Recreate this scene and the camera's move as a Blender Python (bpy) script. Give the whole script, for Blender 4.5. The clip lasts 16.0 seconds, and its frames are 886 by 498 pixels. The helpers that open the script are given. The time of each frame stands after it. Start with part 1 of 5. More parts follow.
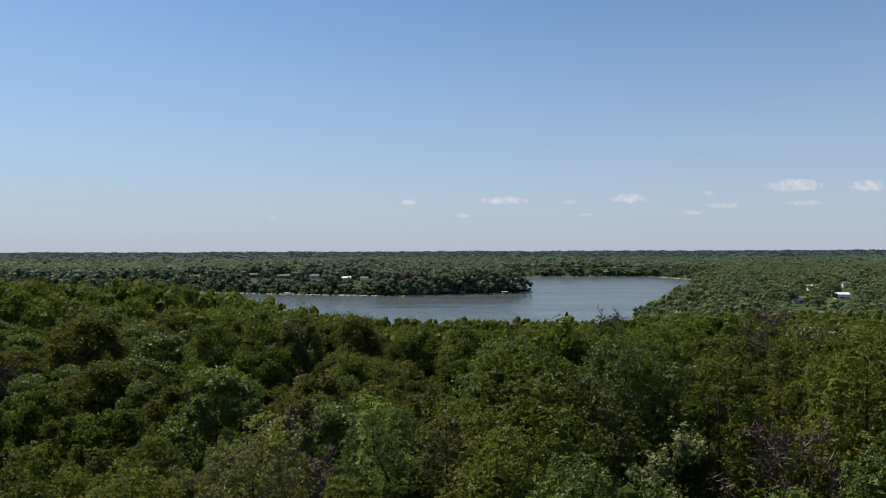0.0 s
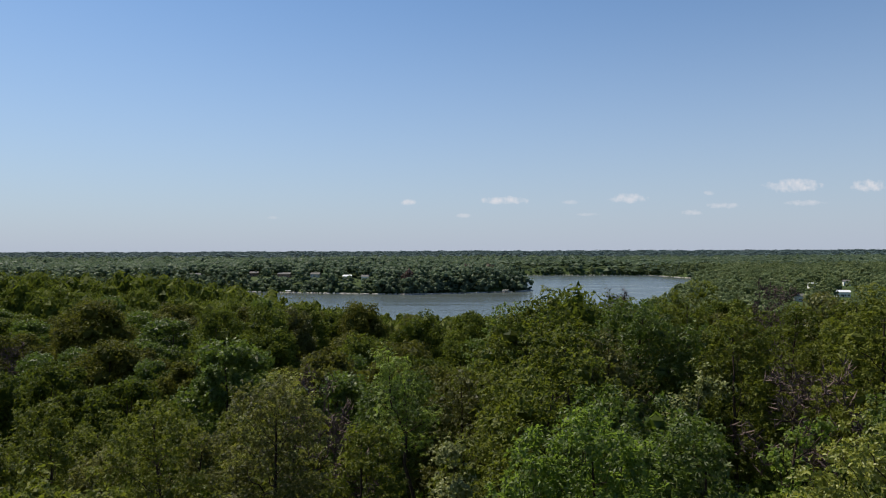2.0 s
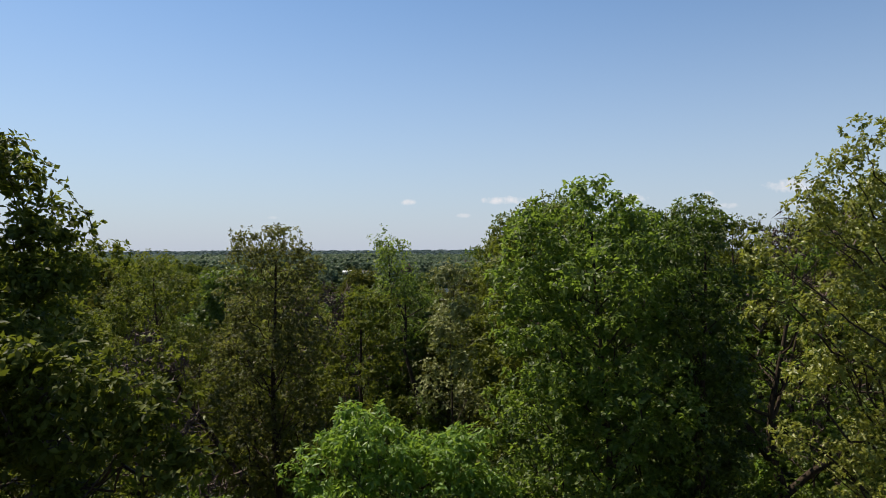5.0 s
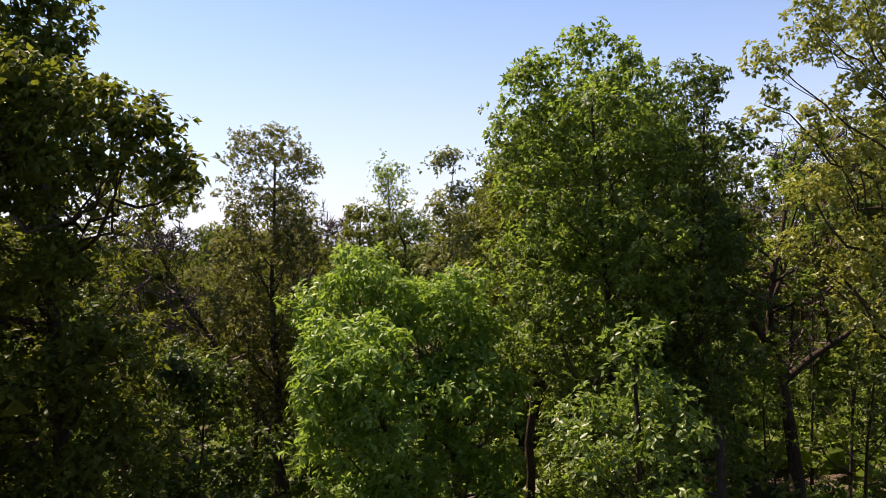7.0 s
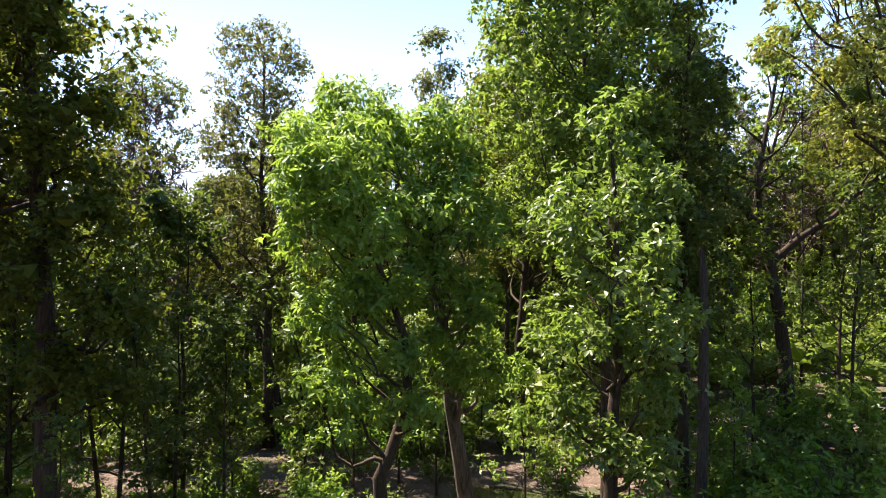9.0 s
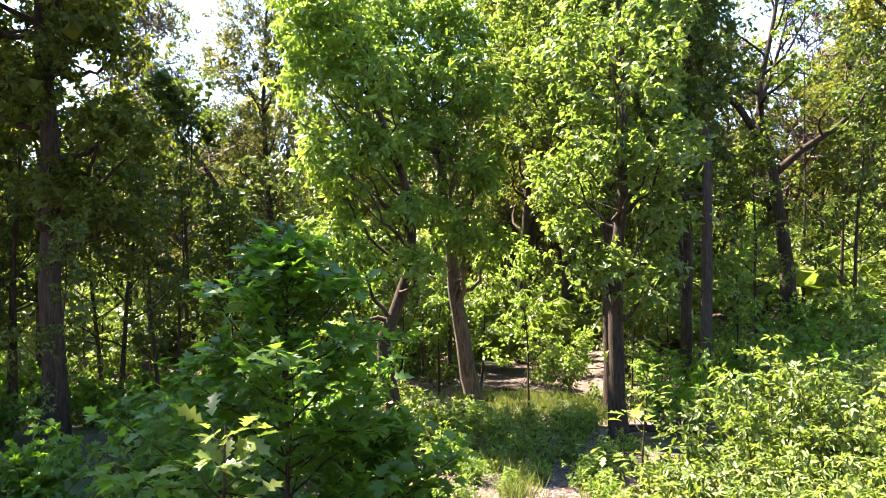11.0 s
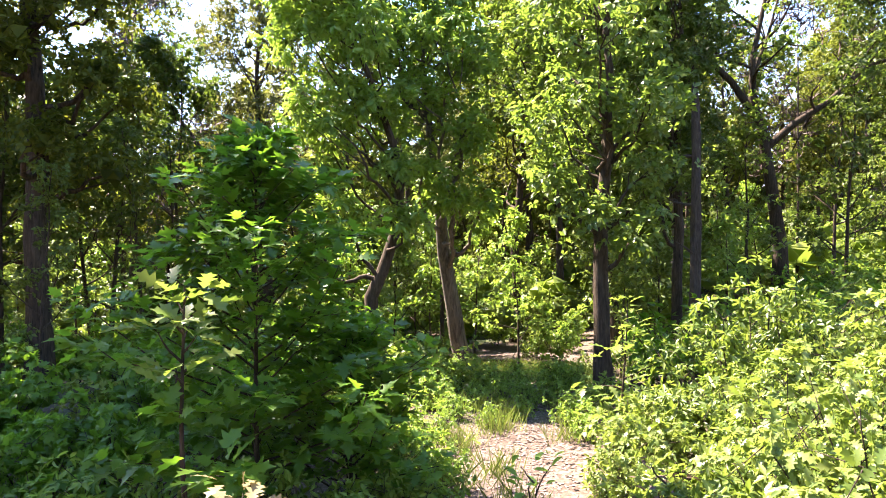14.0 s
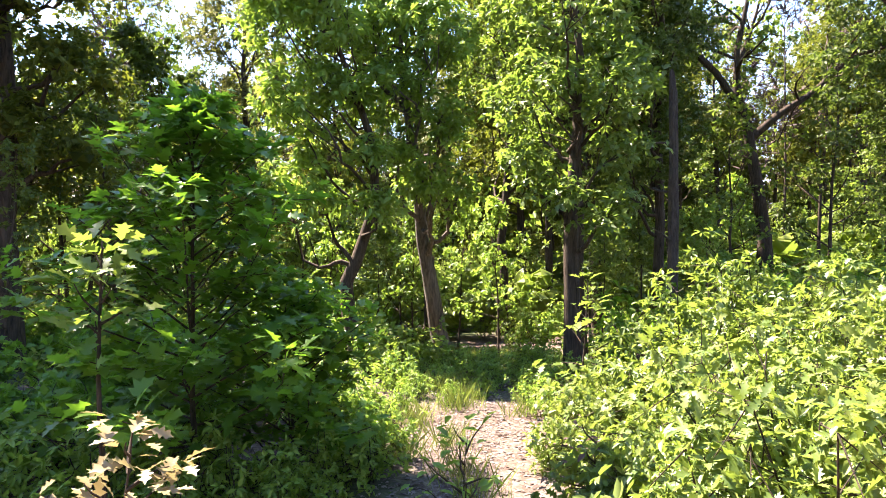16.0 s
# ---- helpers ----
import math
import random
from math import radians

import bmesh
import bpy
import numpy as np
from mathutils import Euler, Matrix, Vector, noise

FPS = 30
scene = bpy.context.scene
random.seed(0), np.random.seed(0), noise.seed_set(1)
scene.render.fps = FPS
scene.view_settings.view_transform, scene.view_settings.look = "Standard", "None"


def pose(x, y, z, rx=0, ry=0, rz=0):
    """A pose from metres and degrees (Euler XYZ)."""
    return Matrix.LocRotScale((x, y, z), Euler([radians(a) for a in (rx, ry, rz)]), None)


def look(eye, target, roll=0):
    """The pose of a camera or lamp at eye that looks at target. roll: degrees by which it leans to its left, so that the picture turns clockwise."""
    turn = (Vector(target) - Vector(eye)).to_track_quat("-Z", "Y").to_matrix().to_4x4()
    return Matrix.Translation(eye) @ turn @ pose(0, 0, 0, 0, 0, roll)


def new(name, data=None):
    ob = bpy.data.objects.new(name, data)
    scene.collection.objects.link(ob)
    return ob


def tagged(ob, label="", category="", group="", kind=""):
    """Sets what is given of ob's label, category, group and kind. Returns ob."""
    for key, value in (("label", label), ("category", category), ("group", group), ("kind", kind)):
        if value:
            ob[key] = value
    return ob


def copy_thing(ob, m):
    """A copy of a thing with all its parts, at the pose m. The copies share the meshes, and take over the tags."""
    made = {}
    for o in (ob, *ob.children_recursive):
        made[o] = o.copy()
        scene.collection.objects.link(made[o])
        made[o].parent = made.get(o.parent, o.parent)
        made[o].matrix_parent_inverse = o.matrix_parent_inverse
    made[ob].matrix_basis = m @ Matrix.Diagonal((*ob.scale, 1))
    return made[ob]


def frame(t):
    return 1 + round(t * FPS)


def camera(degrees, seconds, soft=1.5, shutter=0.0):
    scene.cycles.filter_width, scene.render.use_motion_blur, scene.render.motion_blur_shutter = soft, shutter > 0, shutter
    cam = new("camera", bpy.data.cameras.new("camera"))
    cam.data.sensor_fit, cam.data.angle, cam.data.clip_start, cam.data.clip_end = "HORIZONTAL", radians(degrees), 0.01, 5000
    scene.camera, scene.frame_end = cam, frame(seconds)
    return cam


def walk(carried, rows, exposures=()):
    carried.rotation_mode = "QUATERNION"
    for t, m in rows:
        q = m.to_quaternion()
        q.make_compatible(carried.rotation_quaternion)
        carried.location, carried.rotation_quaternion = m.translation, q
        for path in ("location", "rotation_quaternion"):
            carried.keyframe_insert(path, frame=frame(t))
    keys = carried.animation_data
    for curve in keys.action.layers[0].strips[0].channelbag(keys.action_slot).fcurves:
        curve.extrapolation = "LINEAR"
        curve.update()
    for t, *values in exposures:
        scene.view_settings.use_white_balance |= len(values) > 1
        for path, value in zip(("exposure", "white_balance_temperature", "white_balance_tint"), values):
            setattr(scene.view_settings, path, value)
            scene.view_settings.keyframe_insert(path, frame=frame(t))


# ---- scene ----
cam = camera(66, 16.0, soft=0.95)
PATH = [
    (0.0, pose(0.900, 0.000, 22.200, 90, 0.2, 0)),
    (0.5, pose(0.453, 0.000, 22.138, 90, 0.2, 0)),
    (1.0, pose(0.058, 0.000, 21.607, 90, 0.2, 0)),
    (1.5, pose(-0.031, 0.000, 20.770, 90, 0.2, 0)),
    (2.0, pose(0.011, 0.000, 19.876, 90, 0.2, 0)),
    (2.5, pose(0.032, 0.000, 18.914, 90, 0.2, 0)),
    (3.0, pose(0.021, 0.000, 17.920, 90, 0.2, 0)),
    (3.2, pose(0.021, 0.000, 17.520, 90, 0.2, 0)),
    (5.3, pose(0.000, 0.000, 13.400, 90, 0.2, 0)),
    (5.5, pose(-0.043, 0.000, 13.013, 90, 0.2, 0)),
    (6.0, pose(-0.129, 0.000, 12.067, 90, 0.2, 0)),
    (6.5, pose(-0.069, 0.000, 11.130, 90, 0.2, 0)),
    (7.0, pose(0.034, 0.000, 10.175, 90, 0.2, 0)),
    (7.5, pose(0.069, 0.000, 9.203, 90, 0.2, 0)),
    (8.0, pose(0.129, 0.000, 8.214, 90, 0.2, 0)),
    (8.5, pose(0.335, 0.000, 7.217, 90, 0.2, 0)),
    (9.0, pose(0.421, 0.000, 6.210, 90, 0.2, 0)),
    (9.5, pose(0.387, 0.000, 5.213, 90, 0.2, 0)),
    (9.7, pose(0.385, 0.000, 4.800, 90, 0.2, 0)),
    (11.8, pose(0.300, 0.000, 2.720, 90, 0.2, 0)),
    (12.0, pose(0.304, 0.000, 2.565, 90, 0.2, 0)),
    (12.5, pose(0.321, 0.000, 2.420, 90, 0.2, 0)),
    (13.0, pose(0.427, 0.000, 2.398, 90, 0.2, 0)),
    (13.5, pose(0.550, 0.000, 2.393, 90, 0.2, 0)),
    (14.0, pose(0.581, 0.000, 2.403, 90, 0.2, 0)),
    (14.5, pose(0.821, 0.000, 2.422, 90, 0.2, 0)),
    (15.0, pose(1.034, 0.000, 2.343, 90, 0.2, 0)),
    (15.5, pose(1.092, 0.000, 2.175, 90, 0.2, 0)),
    (16.0, pose(1.099, 0.000, 2.100, 90, 0.2, 0)),
]
EXPOSURES = [(0.0, 0.2, 6500, 10), (3.2, 0.2, 6500, 10), (5.5, 0.5, 7000, 10), (6.2, 0.75, 7500, 14), (7.0, 1.08, 7500, 24), (8.0, 1.55, 7000, 26), (9.0, 2.08, 6700, 20), (11.8, 3.3, 6750, 22), (16.0, 3.16, 6700, 22)]
walk(cam, PATH, EXPOSURES)

# ---- light ----
SUN_DIR = Vector((-0.60, 0.45, 1.14)).normalized()      # towards the sun: high, ahead and to the left
world = bpy.data.worlds.new("sky")
scene.world = world
world.use_nodes = True


def add(tree, kind, **sets):
    n = tree.nodes.new(kind)
    for key, value in sets.items():
        if key in n.inputs:
            n.inputs[key].default_value = value
    return n


def math_node(tree, op, a, b=None, clamp=False):
    n = tree.nodes.new("ShaderNodeMath")
    n.operation, n.use_clamp = op, clamp
    for i, v in enumerate((a, b)):
        if v is None:
            continue
        if isinstance(v, (int, float)):
            n.inputs[i].default_value = v
        else:
            tree.links.new(v, n.inputs[i])
    return n.outputs[0]


def sky_world():
    nt = world.node_tree
    nt.nodes.clear()
    sky = nt.nodes.new("ShaderNodeTexSky")
    sky.sky_type, sky.sun_disc = "NISHITA", False
    sky.sun_elevation = math.asin(SUN_DIR.z)
    sky.sun_rotation = math.atan2(SUN_DIR.x, SUN_DIR.y) % (2 * math.pi)
    sky.altitude, sky.air_density, sky.dust_density, sky.ozone_density = 0, 1.0, 0.25, 1.6
    coord = nt.nodes.new("ShaderNodeTexCoord")
    sep = nt.nodes.new("ShaderNodeSeparateXYZ")
    nt.links.new(coord.outputs["Generated"], sep.inputs[0])
    ahead = math_node(nt, "MAXIMUM", sep.outputs["Y"], 0.001)
    u = math_node(nt, "DIVIDE", sep.outputs["X"], ahead)
    v = math_node(nt, "DIVIDE", sep.outputs["Z"], ahead)
    comb = nt.nodes.new("ShaderNodeCombineXYZ")
    nt.links.new(u, comb.inputs[0])
    nt.links.new(v, comb.inputs[1])
    puff = add(nt, "ShaderNodeTexNoise", Scale=95.0, Detail=6.0, Roughness=0.6)
    nt.links.new(comb.outputs[0], puff.inputs["Vector"])
    wob = math_node(nt, "MULTIPLY", math_node(nt, "SUBTRACT", puff.outputs[0], 0.5), 2.6)
    # small fair-weather cumulus low in the sky: across, up, half width, half height, density
    clouds = [(-.050, .069, .013, .006, .7), (.089, .071, .040, .007, .8), (.272, .073, .032, .009, .7), (.190, .068, .016, .004, .35),
              (.515, .091, .052, .011, .8), (.625, .090, .034, .010, .8), (.410, .062, .034, .005, .5), (.365, .052, .018, .005, .5),
              (.530, .066, .034, .005, .5), (.030, .049, .014, .004, .45), (.215, .050, .024, .003, .3), (-.252, .047, .012, .003, .3),
              (.390, .081, .010, .004, .4), (.760, .075, .06, .012, .7)]
    total = None
    for cu, cv, a, b, dens in clouds:
        du = math_node(nt, "MULTIPLY", math_node(nt, "SUBTRACT", u, cu), 1 / a)
        dv = math_node(nt, "MULTIPLY", math_node(nt, "SUBTRACT", v, cv), 1 / b)
        d2 = math_node(nt, "ADD", math_node(nt, "POWER", math_node(nt, "ABSOLUTE", du), 2.0), math_node(nt, "POWER", math_node(nt, "ABSOLUTE", dv), 2.0))
        m = math_node(nt, "ADD", math_node(nt, "SUBTRACT", 0.75, d2), wob)
        m = math_node(nt, "MULTIPLY", math_node(nt, "MULTIPLY", m, 1.1, True), dens)
        total = m if total is None else math_node(nt, "MAXIMUM", total, m)
    mix = nt.nodes.new("ShaderNodeMix")
    mix.data_type = "RGBA"
    nt.links.new(total, mix.inputs["Factor"])
    deep = nt.nodes.new("ShaderNodeMix")
    deep.data_type, deep.blend_type = "RGBA", "MULTIPLY"
    deep.inputs["Factor"].default_value = 1.0
    deep.inputs["B"].default_value = (0.79, 0.96, 1.10, 1)
    nt.links.new(sky.outputs[0], deep.inputs["A"])
    # pale haze low over the land
    low = math_node(nt, "POWER", math_node(nt, "SUBTRACT", 1.0, math_node(nt, "MULTIPLY", math_node(nt, "ABSOLUTE", sep.outputs["Z"]), 2.3), True), 1.7)
    haze = nt.nodes.new("ShaderNodeMix")
    haze.data_type = "RGBA"
    nt.links.new(math_node(nt, "MULTIPLY", low, 0.92), haze.inputs["Factor"])
    nt.links.new(deep.outputs["Result"], haze.inputs["A"])
    haze.inputs["B"].default_value = (4.2, 4.75, 5.9, 1)
    nt.links.new(haze.outputs["Result"], mix.inputs["A"])
    mix.inputs["B"].default_value = (7.0, 7.0, 7.4, 1)
    bg = add(nt, "ShaderNodeBackground", Strength=0.09)
    out = nt.nodes.new("ShaderNodeOutputWorld")
    nt.links.new(mix.outputs["Result"], bg.inputs[0])
    nt.links.new(bg.outputs[0], out.inputs[0])


sky_world()
sun = new("sun", bpy.data.lights.new("sun", "SUN"))
sun.data.energy, sun.data.angle, sun.data.color = 5.0, radians(0.53), (1.0, 0.93, 0.80)
sun.matrix_world = look((0, 0, 60), tuple(Vector((0, 0, 60)) - SUN_DIR))


# ---- materials ----
def material(name):
    m = bpy.data.materials.new(name)
    m.use_nodes = True
    nt = m.node_tree
    nt.nodes.clear()
    out = nt.nodes.new("ShaderNodeOutputMaterial")
    return m, nt, out


def ramp(nt, fac, stops):
    n = nt.nodes.new("ShaderNodeValToRGB")
    els = n.color_ramp.elements
    while len(els) < len(stops):
        els.new(0.5)
    for e, (p, c) in zip(els, stops):
        e.position, e.color = p, (*c, 1)
    if fac is not None:
        nt.links.new(fac, n.inputs[0])
    return n


def leaf_material(name, dark, mid, light, through_colour, trans=0.52, rough=0.5, spec=0.27, patch=0.55, leafwise=0.8, treewise=0.6):
    """Leaves that vary from leaf to leaf and from plant to plant, and let light through."""
    m, nt, out = material(name)
    geo = nt.nodes.new("ShaderNodeNewGeometry")
    info = nt.nodes.new("ShaderNodeObjectInfo")
    coord = nt.nodes.new("ShaderNodeTexCoord")
    blot = add(nt, "ShaderNodeTexNoise", Scale=patch, Detail=2.0)
    nt.links.new(coord.outputs["Object"], blot.inputs["Vector"])
    one = math_node(nt, "MULTIPLY", math_node(nt, "SUBTRACT", geo.outputs["Random Per Island"], 0.5), leafwise)
    many = math_node(nt, "MULTIPLY", math_node(nt, "SUBTRACT", blot.outputs[0], 0.5), treewise)
    f = math_node(nt, "ADD", math_node(nt, "ADD", one, many), 0.5)
    f = math_node(nt, "ADD", f, math_node(nt, "MULTIPLY", math_node(nt, "SUBTRACT", info.outputs["Random"], 0.5), 0.45), True)
    col = ramp(nt, f, [(0.12, dark), (0.5, mid), (0.9, light)])
    bsdf = add(nt, "ShaderNodeBsdfPrincipled", Roughness=rough)
    bsdf.inputs["Specular IOR Level"].default_value = spec
    nt.links.new(col.outputs[0], bsdf.inputs["Base Color"])
    tl = nt.nodes.new("ShaderNodeBsdfTranslucent")
    tint = nt.nodes.new("ShaderNodeMix")
    tint.data_type = "RGBA"
    tint.inputs["Factor"].default_value = 0.5
    nt.links.new(col.outputs[0], tint.inputs["A"])
    tint.inputs["B"].default_value = (*through_colour, 1)
    nt.links.new(tint.outputs["Result"], tl.inputs[0])
    mix = nt.nodes.new("ShaderNodeMixShader")
    mix.inputs[0].default_value = trans
    nt.links.new(bsdf.outputs[0], mix.inputs[1])
    nt.links.new(tl.outputs[0], mix.inputs[2])
    nt.links.new(mix.outputs[0], out.inputs[0])
    return m


def bark_material(name, dark, light, scale=1.0):
    m, nt, out = material(name)
    coord = nt.nodes.new("ShaderNodeTexCoord")
    mp = nt.nodes.new("ShaderNodeMapping")
    mp.inputs["Scale"].default_value = (22 * scale, 22 * scale, 3.5 * scale)
    nt.links.new(coord.outputs["Object"], mp.inputs[0])
    fur = add(nt, "ShaderNodeTexNoise", Scale=1.0, Detail=5.0, Roughness=0.65, Distortion=0.6)
    nt.links.new(mp.outputs[0], fur.inputs["Vector"])
    big = add(nt, "ShaderNodeTexNoise", Scale=0.9, Detail=3.0)
    nt.links.new(coord.outputs["Object"], big.inputs["Vector"])
    f = math_node(nt, "ADD", math_node(nt, "MULTIPLY", fur.outputs[0], 0.75), math_node(nt, "MULTIPLY", big.outputs[0], 0.3))
    col = ramp(nt, f, [(0.36, dark), (0.66, light)])
    bsdf = add(nt, "ShaderNodeBsdfPrincipled", Roughness=0.92)
    bsdf.inputs["Specular IOR Level"].default_value = 0.2
    bump = add(nt, "ShaderNodeBump", Strength=0.9, Distance=0.03)
    nt.links.new(fur.outputs[0], bump.inputs["Height"])
    nt.links.new(bump.outputs[0], bsdf.inputs["Normal"])
    nt.links.new(col.outputs[0], bsdf.inputs["Base Color"])
    nt.links.new(bsdf.outputs[0], out.inputs[0])
    return m


def plain_material(name, dark, light, scale=3.0, rough=0.7, bump_d=0.0):
    m, nt, out = material(name)
    coord = nt.nodes.new("ShaderNodeTexCoord")
    no = add(nt, "ShaderNodeTexNoise", Scale=scale, Detail=6.0, Roughness=0.6)
    nt.links.new(coord.outputs["Object"], no.inputs["Vector"])
    col = ramp(nt, no.outputs[0], [(0.3, dark), (0.7, light)])
    bsdf = add(nt, "ShaderNodeBsdfPrincipled", Roughness=rough)
    nt.links.new(col.outputs[0], bsdf.inputs["Base Color"])
    if bump_d:
        bump = add(nt, "ShaderNodeBump", Strength=0.6, Distance=bump_d)
        nt.links.new(no.outputs[0], bump.inputs["Height"])
        nt.links.new(bump.outputs[0], bsdf.inputs["Normal"])
    nt.links.new(bsdf.outputs[0], out.inputs[0])
    return m


def ground_material():
    """Brown leaf litter with bare tan soil and mossy, grassy patches."""
    m, nt, out = material("forest_floor")
    coord = nt.nodes.new("ShaderNodeTexCoord")
    fine = add(nt, "ShaderNodeTexVoronoi", Scale=31.0)
    nt.links.new(coord.outputs["Object"], fine.inputs["Vector"])
    mid = add(nt, "ShaderNodeTexNoise", Scale=2.6, Detail=6.0, Roughness=0.65)
    nt.links.new(coord.outputs["Object"], mid.inputs["Vector"])
    wide = add(nt, "ShaderNodeTexNoise", Scale=0.28, Detail=3.0)
    nt.links.new(coord.outputs["Object"], wide.inputs["Vector"])
    sepc = nt.nodes.new("ShaderNodeSeparateColor")
    nt.links.new(fine.outputs["Color"], sepc.inputs[0])
    f = math_node(nt, "ADD", math_node(nt, "MULTIPLY", sepc.outputs[0], 0.36), math_node(nt, "MULTIPLY", mid.outputs[0], 0.7))
    litter = ramp(nt, f, [(0.2, (0.038, 0.024, 0.017)), (0.5, (0.098, 0.068, 0.050)), (0.85, (0.195, 0.150, 0.118))])
    grass = ramp(nt, mid.outputs[0], [(0.3, (0.025, 0.042, 0.012)), (0.7, (0.065, 0.09, 0.025))])
    # away from the clearing the floor is green with low growth
    sp = nt.nodes.new("ShaderNodeSeparateXYZ")
    nt.links.new(coord.outputs["Object"], sp.inputs[0])
    away = math_node(nt, "MULTIPLY", math_node(nt, "SUBTRACT", sp.outputs["Y"], 30.0), 0.02, True)
    mask = ramp(nt, math_node(nt, "ADD", wide.outputs[0], math_node(nt, "MULTIPLY", away, 0.35)), [(0.50, (0, 0, 0)), (0.62, (1, 1, 1))])
    mix = nt.nodes.new("ShaderNodeMix")
    mix.data_type = "RGBA"
    nt.links.new(mask.outputs[0], mix.inputs["Factor"])
    nt.links.new(litter.outputs[0], mix.inputs["A"])
    nt.links.new(grass.outputs[0], mix.inputs["B"])
    bsdf = add(nt, "ShaderNodeBsdfPrincipled", Roughness=0.95)
    bsdf.inputs["Specular IOR Level"].default_value = 0.15
    bump = add(nt, "ShaderNodeBump", Strength=0.8, Distance=0.04)
    nt.links.new(f, bump.inputs["Height"])
    nt.links.new(bump.outputs[0], bsdf.inputs["Normal"])
    nt.links.new(mix.outputs["Result"], bsdf.inputs["Base Color"])
    nt.links.new(bsdf.outputs[0], out.inputs[0])
    return m


def water_material():
    m, nt, out = material("lake_water")
    coord = nt.nodes.new("ShaderNodeTexCoord")
    mp = nt.nodes.new("ShaderNodeMapping")
    mp.inputs["Scale"].default_value = (0.25, 0.5, 1)
    nt.links.new(coord.outputs["Object"], mp.inputs[0])
    rip = add(nt, "ShaderNodeTexNoise", Scale=1.0, Detail=4.0, Roughness=0.6)
    nt.links.new(mp.outputs[0], rip.inputs["Vector"])
    mp2 = nt.nodes.new("ShaderNodeMapping")
    mp2.inputs["Scale"].default_value = (0.004, 0.035, 1)
    nt.links.new(coord.outputs["Object"], mp2.inputs[0])
    wide = add(nt, "ShaderNodeTexNoise", Scale=1.0, Detail=4.0, Distortion=0.6)
    nt.links.new(mp2.outputs[0], wide.inputs["Vector"])
    rough = math_node(nt, "ADD", math_node(nt, "MULTIPLY", wide.outputs[0], 0.34), 0.04)
    bsdf = add(nt, "ShaderNodeBsdfPrincipled", IOR=1.33)
    bsdf.inputs["Base Color"].default_value = (0.070, 0.085, 0.080, 1)
    nt.links.new(rough, bsdf.inputs["Roughness"])
    bump = add(nt, "ShaderNodeBump", Strength=0.5, Distance=0.35)
    nt.links.new(rip.outputs[0], bump.inputs["Height"])
    nt.links.new(bump.outputs[0], bsdf.inputs["Normal"])
    nt.links.new(bsdf.outputs[0], out.inputs[0])
    return m


LEAF_OAK = leaf_material("oak_leaf", (0.050, 0.078, 0.014), (0.118, 0.164, 0.028), (0.206, 0.242, 0.050), (0.330, 0.480, 0.048), 0.50, 0.45, 0.28)
LEAF_FOREST = leaf_material("forest_oak_leaf", (0.044, 0.074, 0.013), (0.096, 0.148, 0.025), (0.175, 0.215, 0.045), (0.27, 0.43, 0.040), 0.44, 0.40, 0.40)
# dark-leaved trees; also carries the left understory's shade in its colour
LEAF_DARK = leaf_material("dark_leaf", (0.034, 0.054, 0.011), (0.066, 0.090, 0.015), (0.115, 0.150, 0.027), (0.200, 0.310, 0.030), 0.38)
LEAF_ASH = leaf_material("ash_leaf", (0.078, 0.150, 0.020), (0.140, 0.238, 0.034), (0.222, 0.310, 0.060), (0.410, 0.580, 0.055), 0.46, 0.42, 0.32)
LEAF_YELLOW = leaf_material("yellow_oak_leaf", (0.080, 0.090, 0.016), (0.152, 0.170, 0.028), (0.240, 0.248, 0.046), (0.38, 0.41, 0.045), 0.4, 0.42, 0.4)
LEAF_RED = leaf_material("russet_leaf", (0.044, 0.048, 0.014), (0.098, 0.104, 0.026), (0.160, 0.154, 0.046), (0.26, 0.27, 0.045))
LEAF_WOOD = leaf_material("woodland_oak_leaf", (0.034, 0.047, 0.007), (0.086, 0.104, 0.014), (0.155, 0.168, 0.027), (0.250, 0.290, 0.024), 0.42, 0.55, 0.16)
LEAF_OLIVE = leaf_material("olive_leaf", (0.046, 0.050, 0.013), (0.092, 0.098, 0.024), (0.150, 0.150, 0.042), (0.20, 0.20, 0.035), 0.35)
LEAF_MAPLE = leaf_material("maple_leaf", (0.036, 0.098, 0.010), (0.074, 0.160, 0.016), (0.130, 0.222, 0.028), (0.270, 0.520, 0.022), 0.5, 0.42, 0.32)
LEAF_BUSH = leaf_material("bush_leaf", (0.070, 0.116, 0.020), (0.128, 0.186, 0.033), (0.210, 0.246, 0.056), (0.270, 0.360, 0.036), 0.46, 0.42, 0.38)
LEAF_NEW = leaf_material("new_growth_leaf", (0.173, 0.131, 0.055), (0.242, 0.193, 0.079), (0.311, 0.231, 0.119), (0.294, 0.216, 0.079), 0.35, 0.42, 0.48)
LEAF_PALE = leaf_material("pale_leaf", (0.090, 0.106, 0.032), (0.162, 0.181, 0.053), (0.227, 0.233, 0.079), (0.283, 0.305, 0.069), 0.3)
LEAF_HILL = leaf_material("hillside_leaf", (0.028, 0.042, 0.006), (0.072, 0.094, 0.013), (0.140, 0.156, 0.024), (0.20, 0.25, 0.022), 0.34, 0.65, 0.1, 0.13, 0.8, 1.4)
LEAF_SLOPE = leaf_material("slope_leaf", (0.042, 0.045, 0.009), (0.080, 0.084, 0.014), (0.132, 0.130, 0.024), (0.20, 0.21, 0.025), 0.34, 0.65, 0.1, 0.13, 0.8, 1.4)
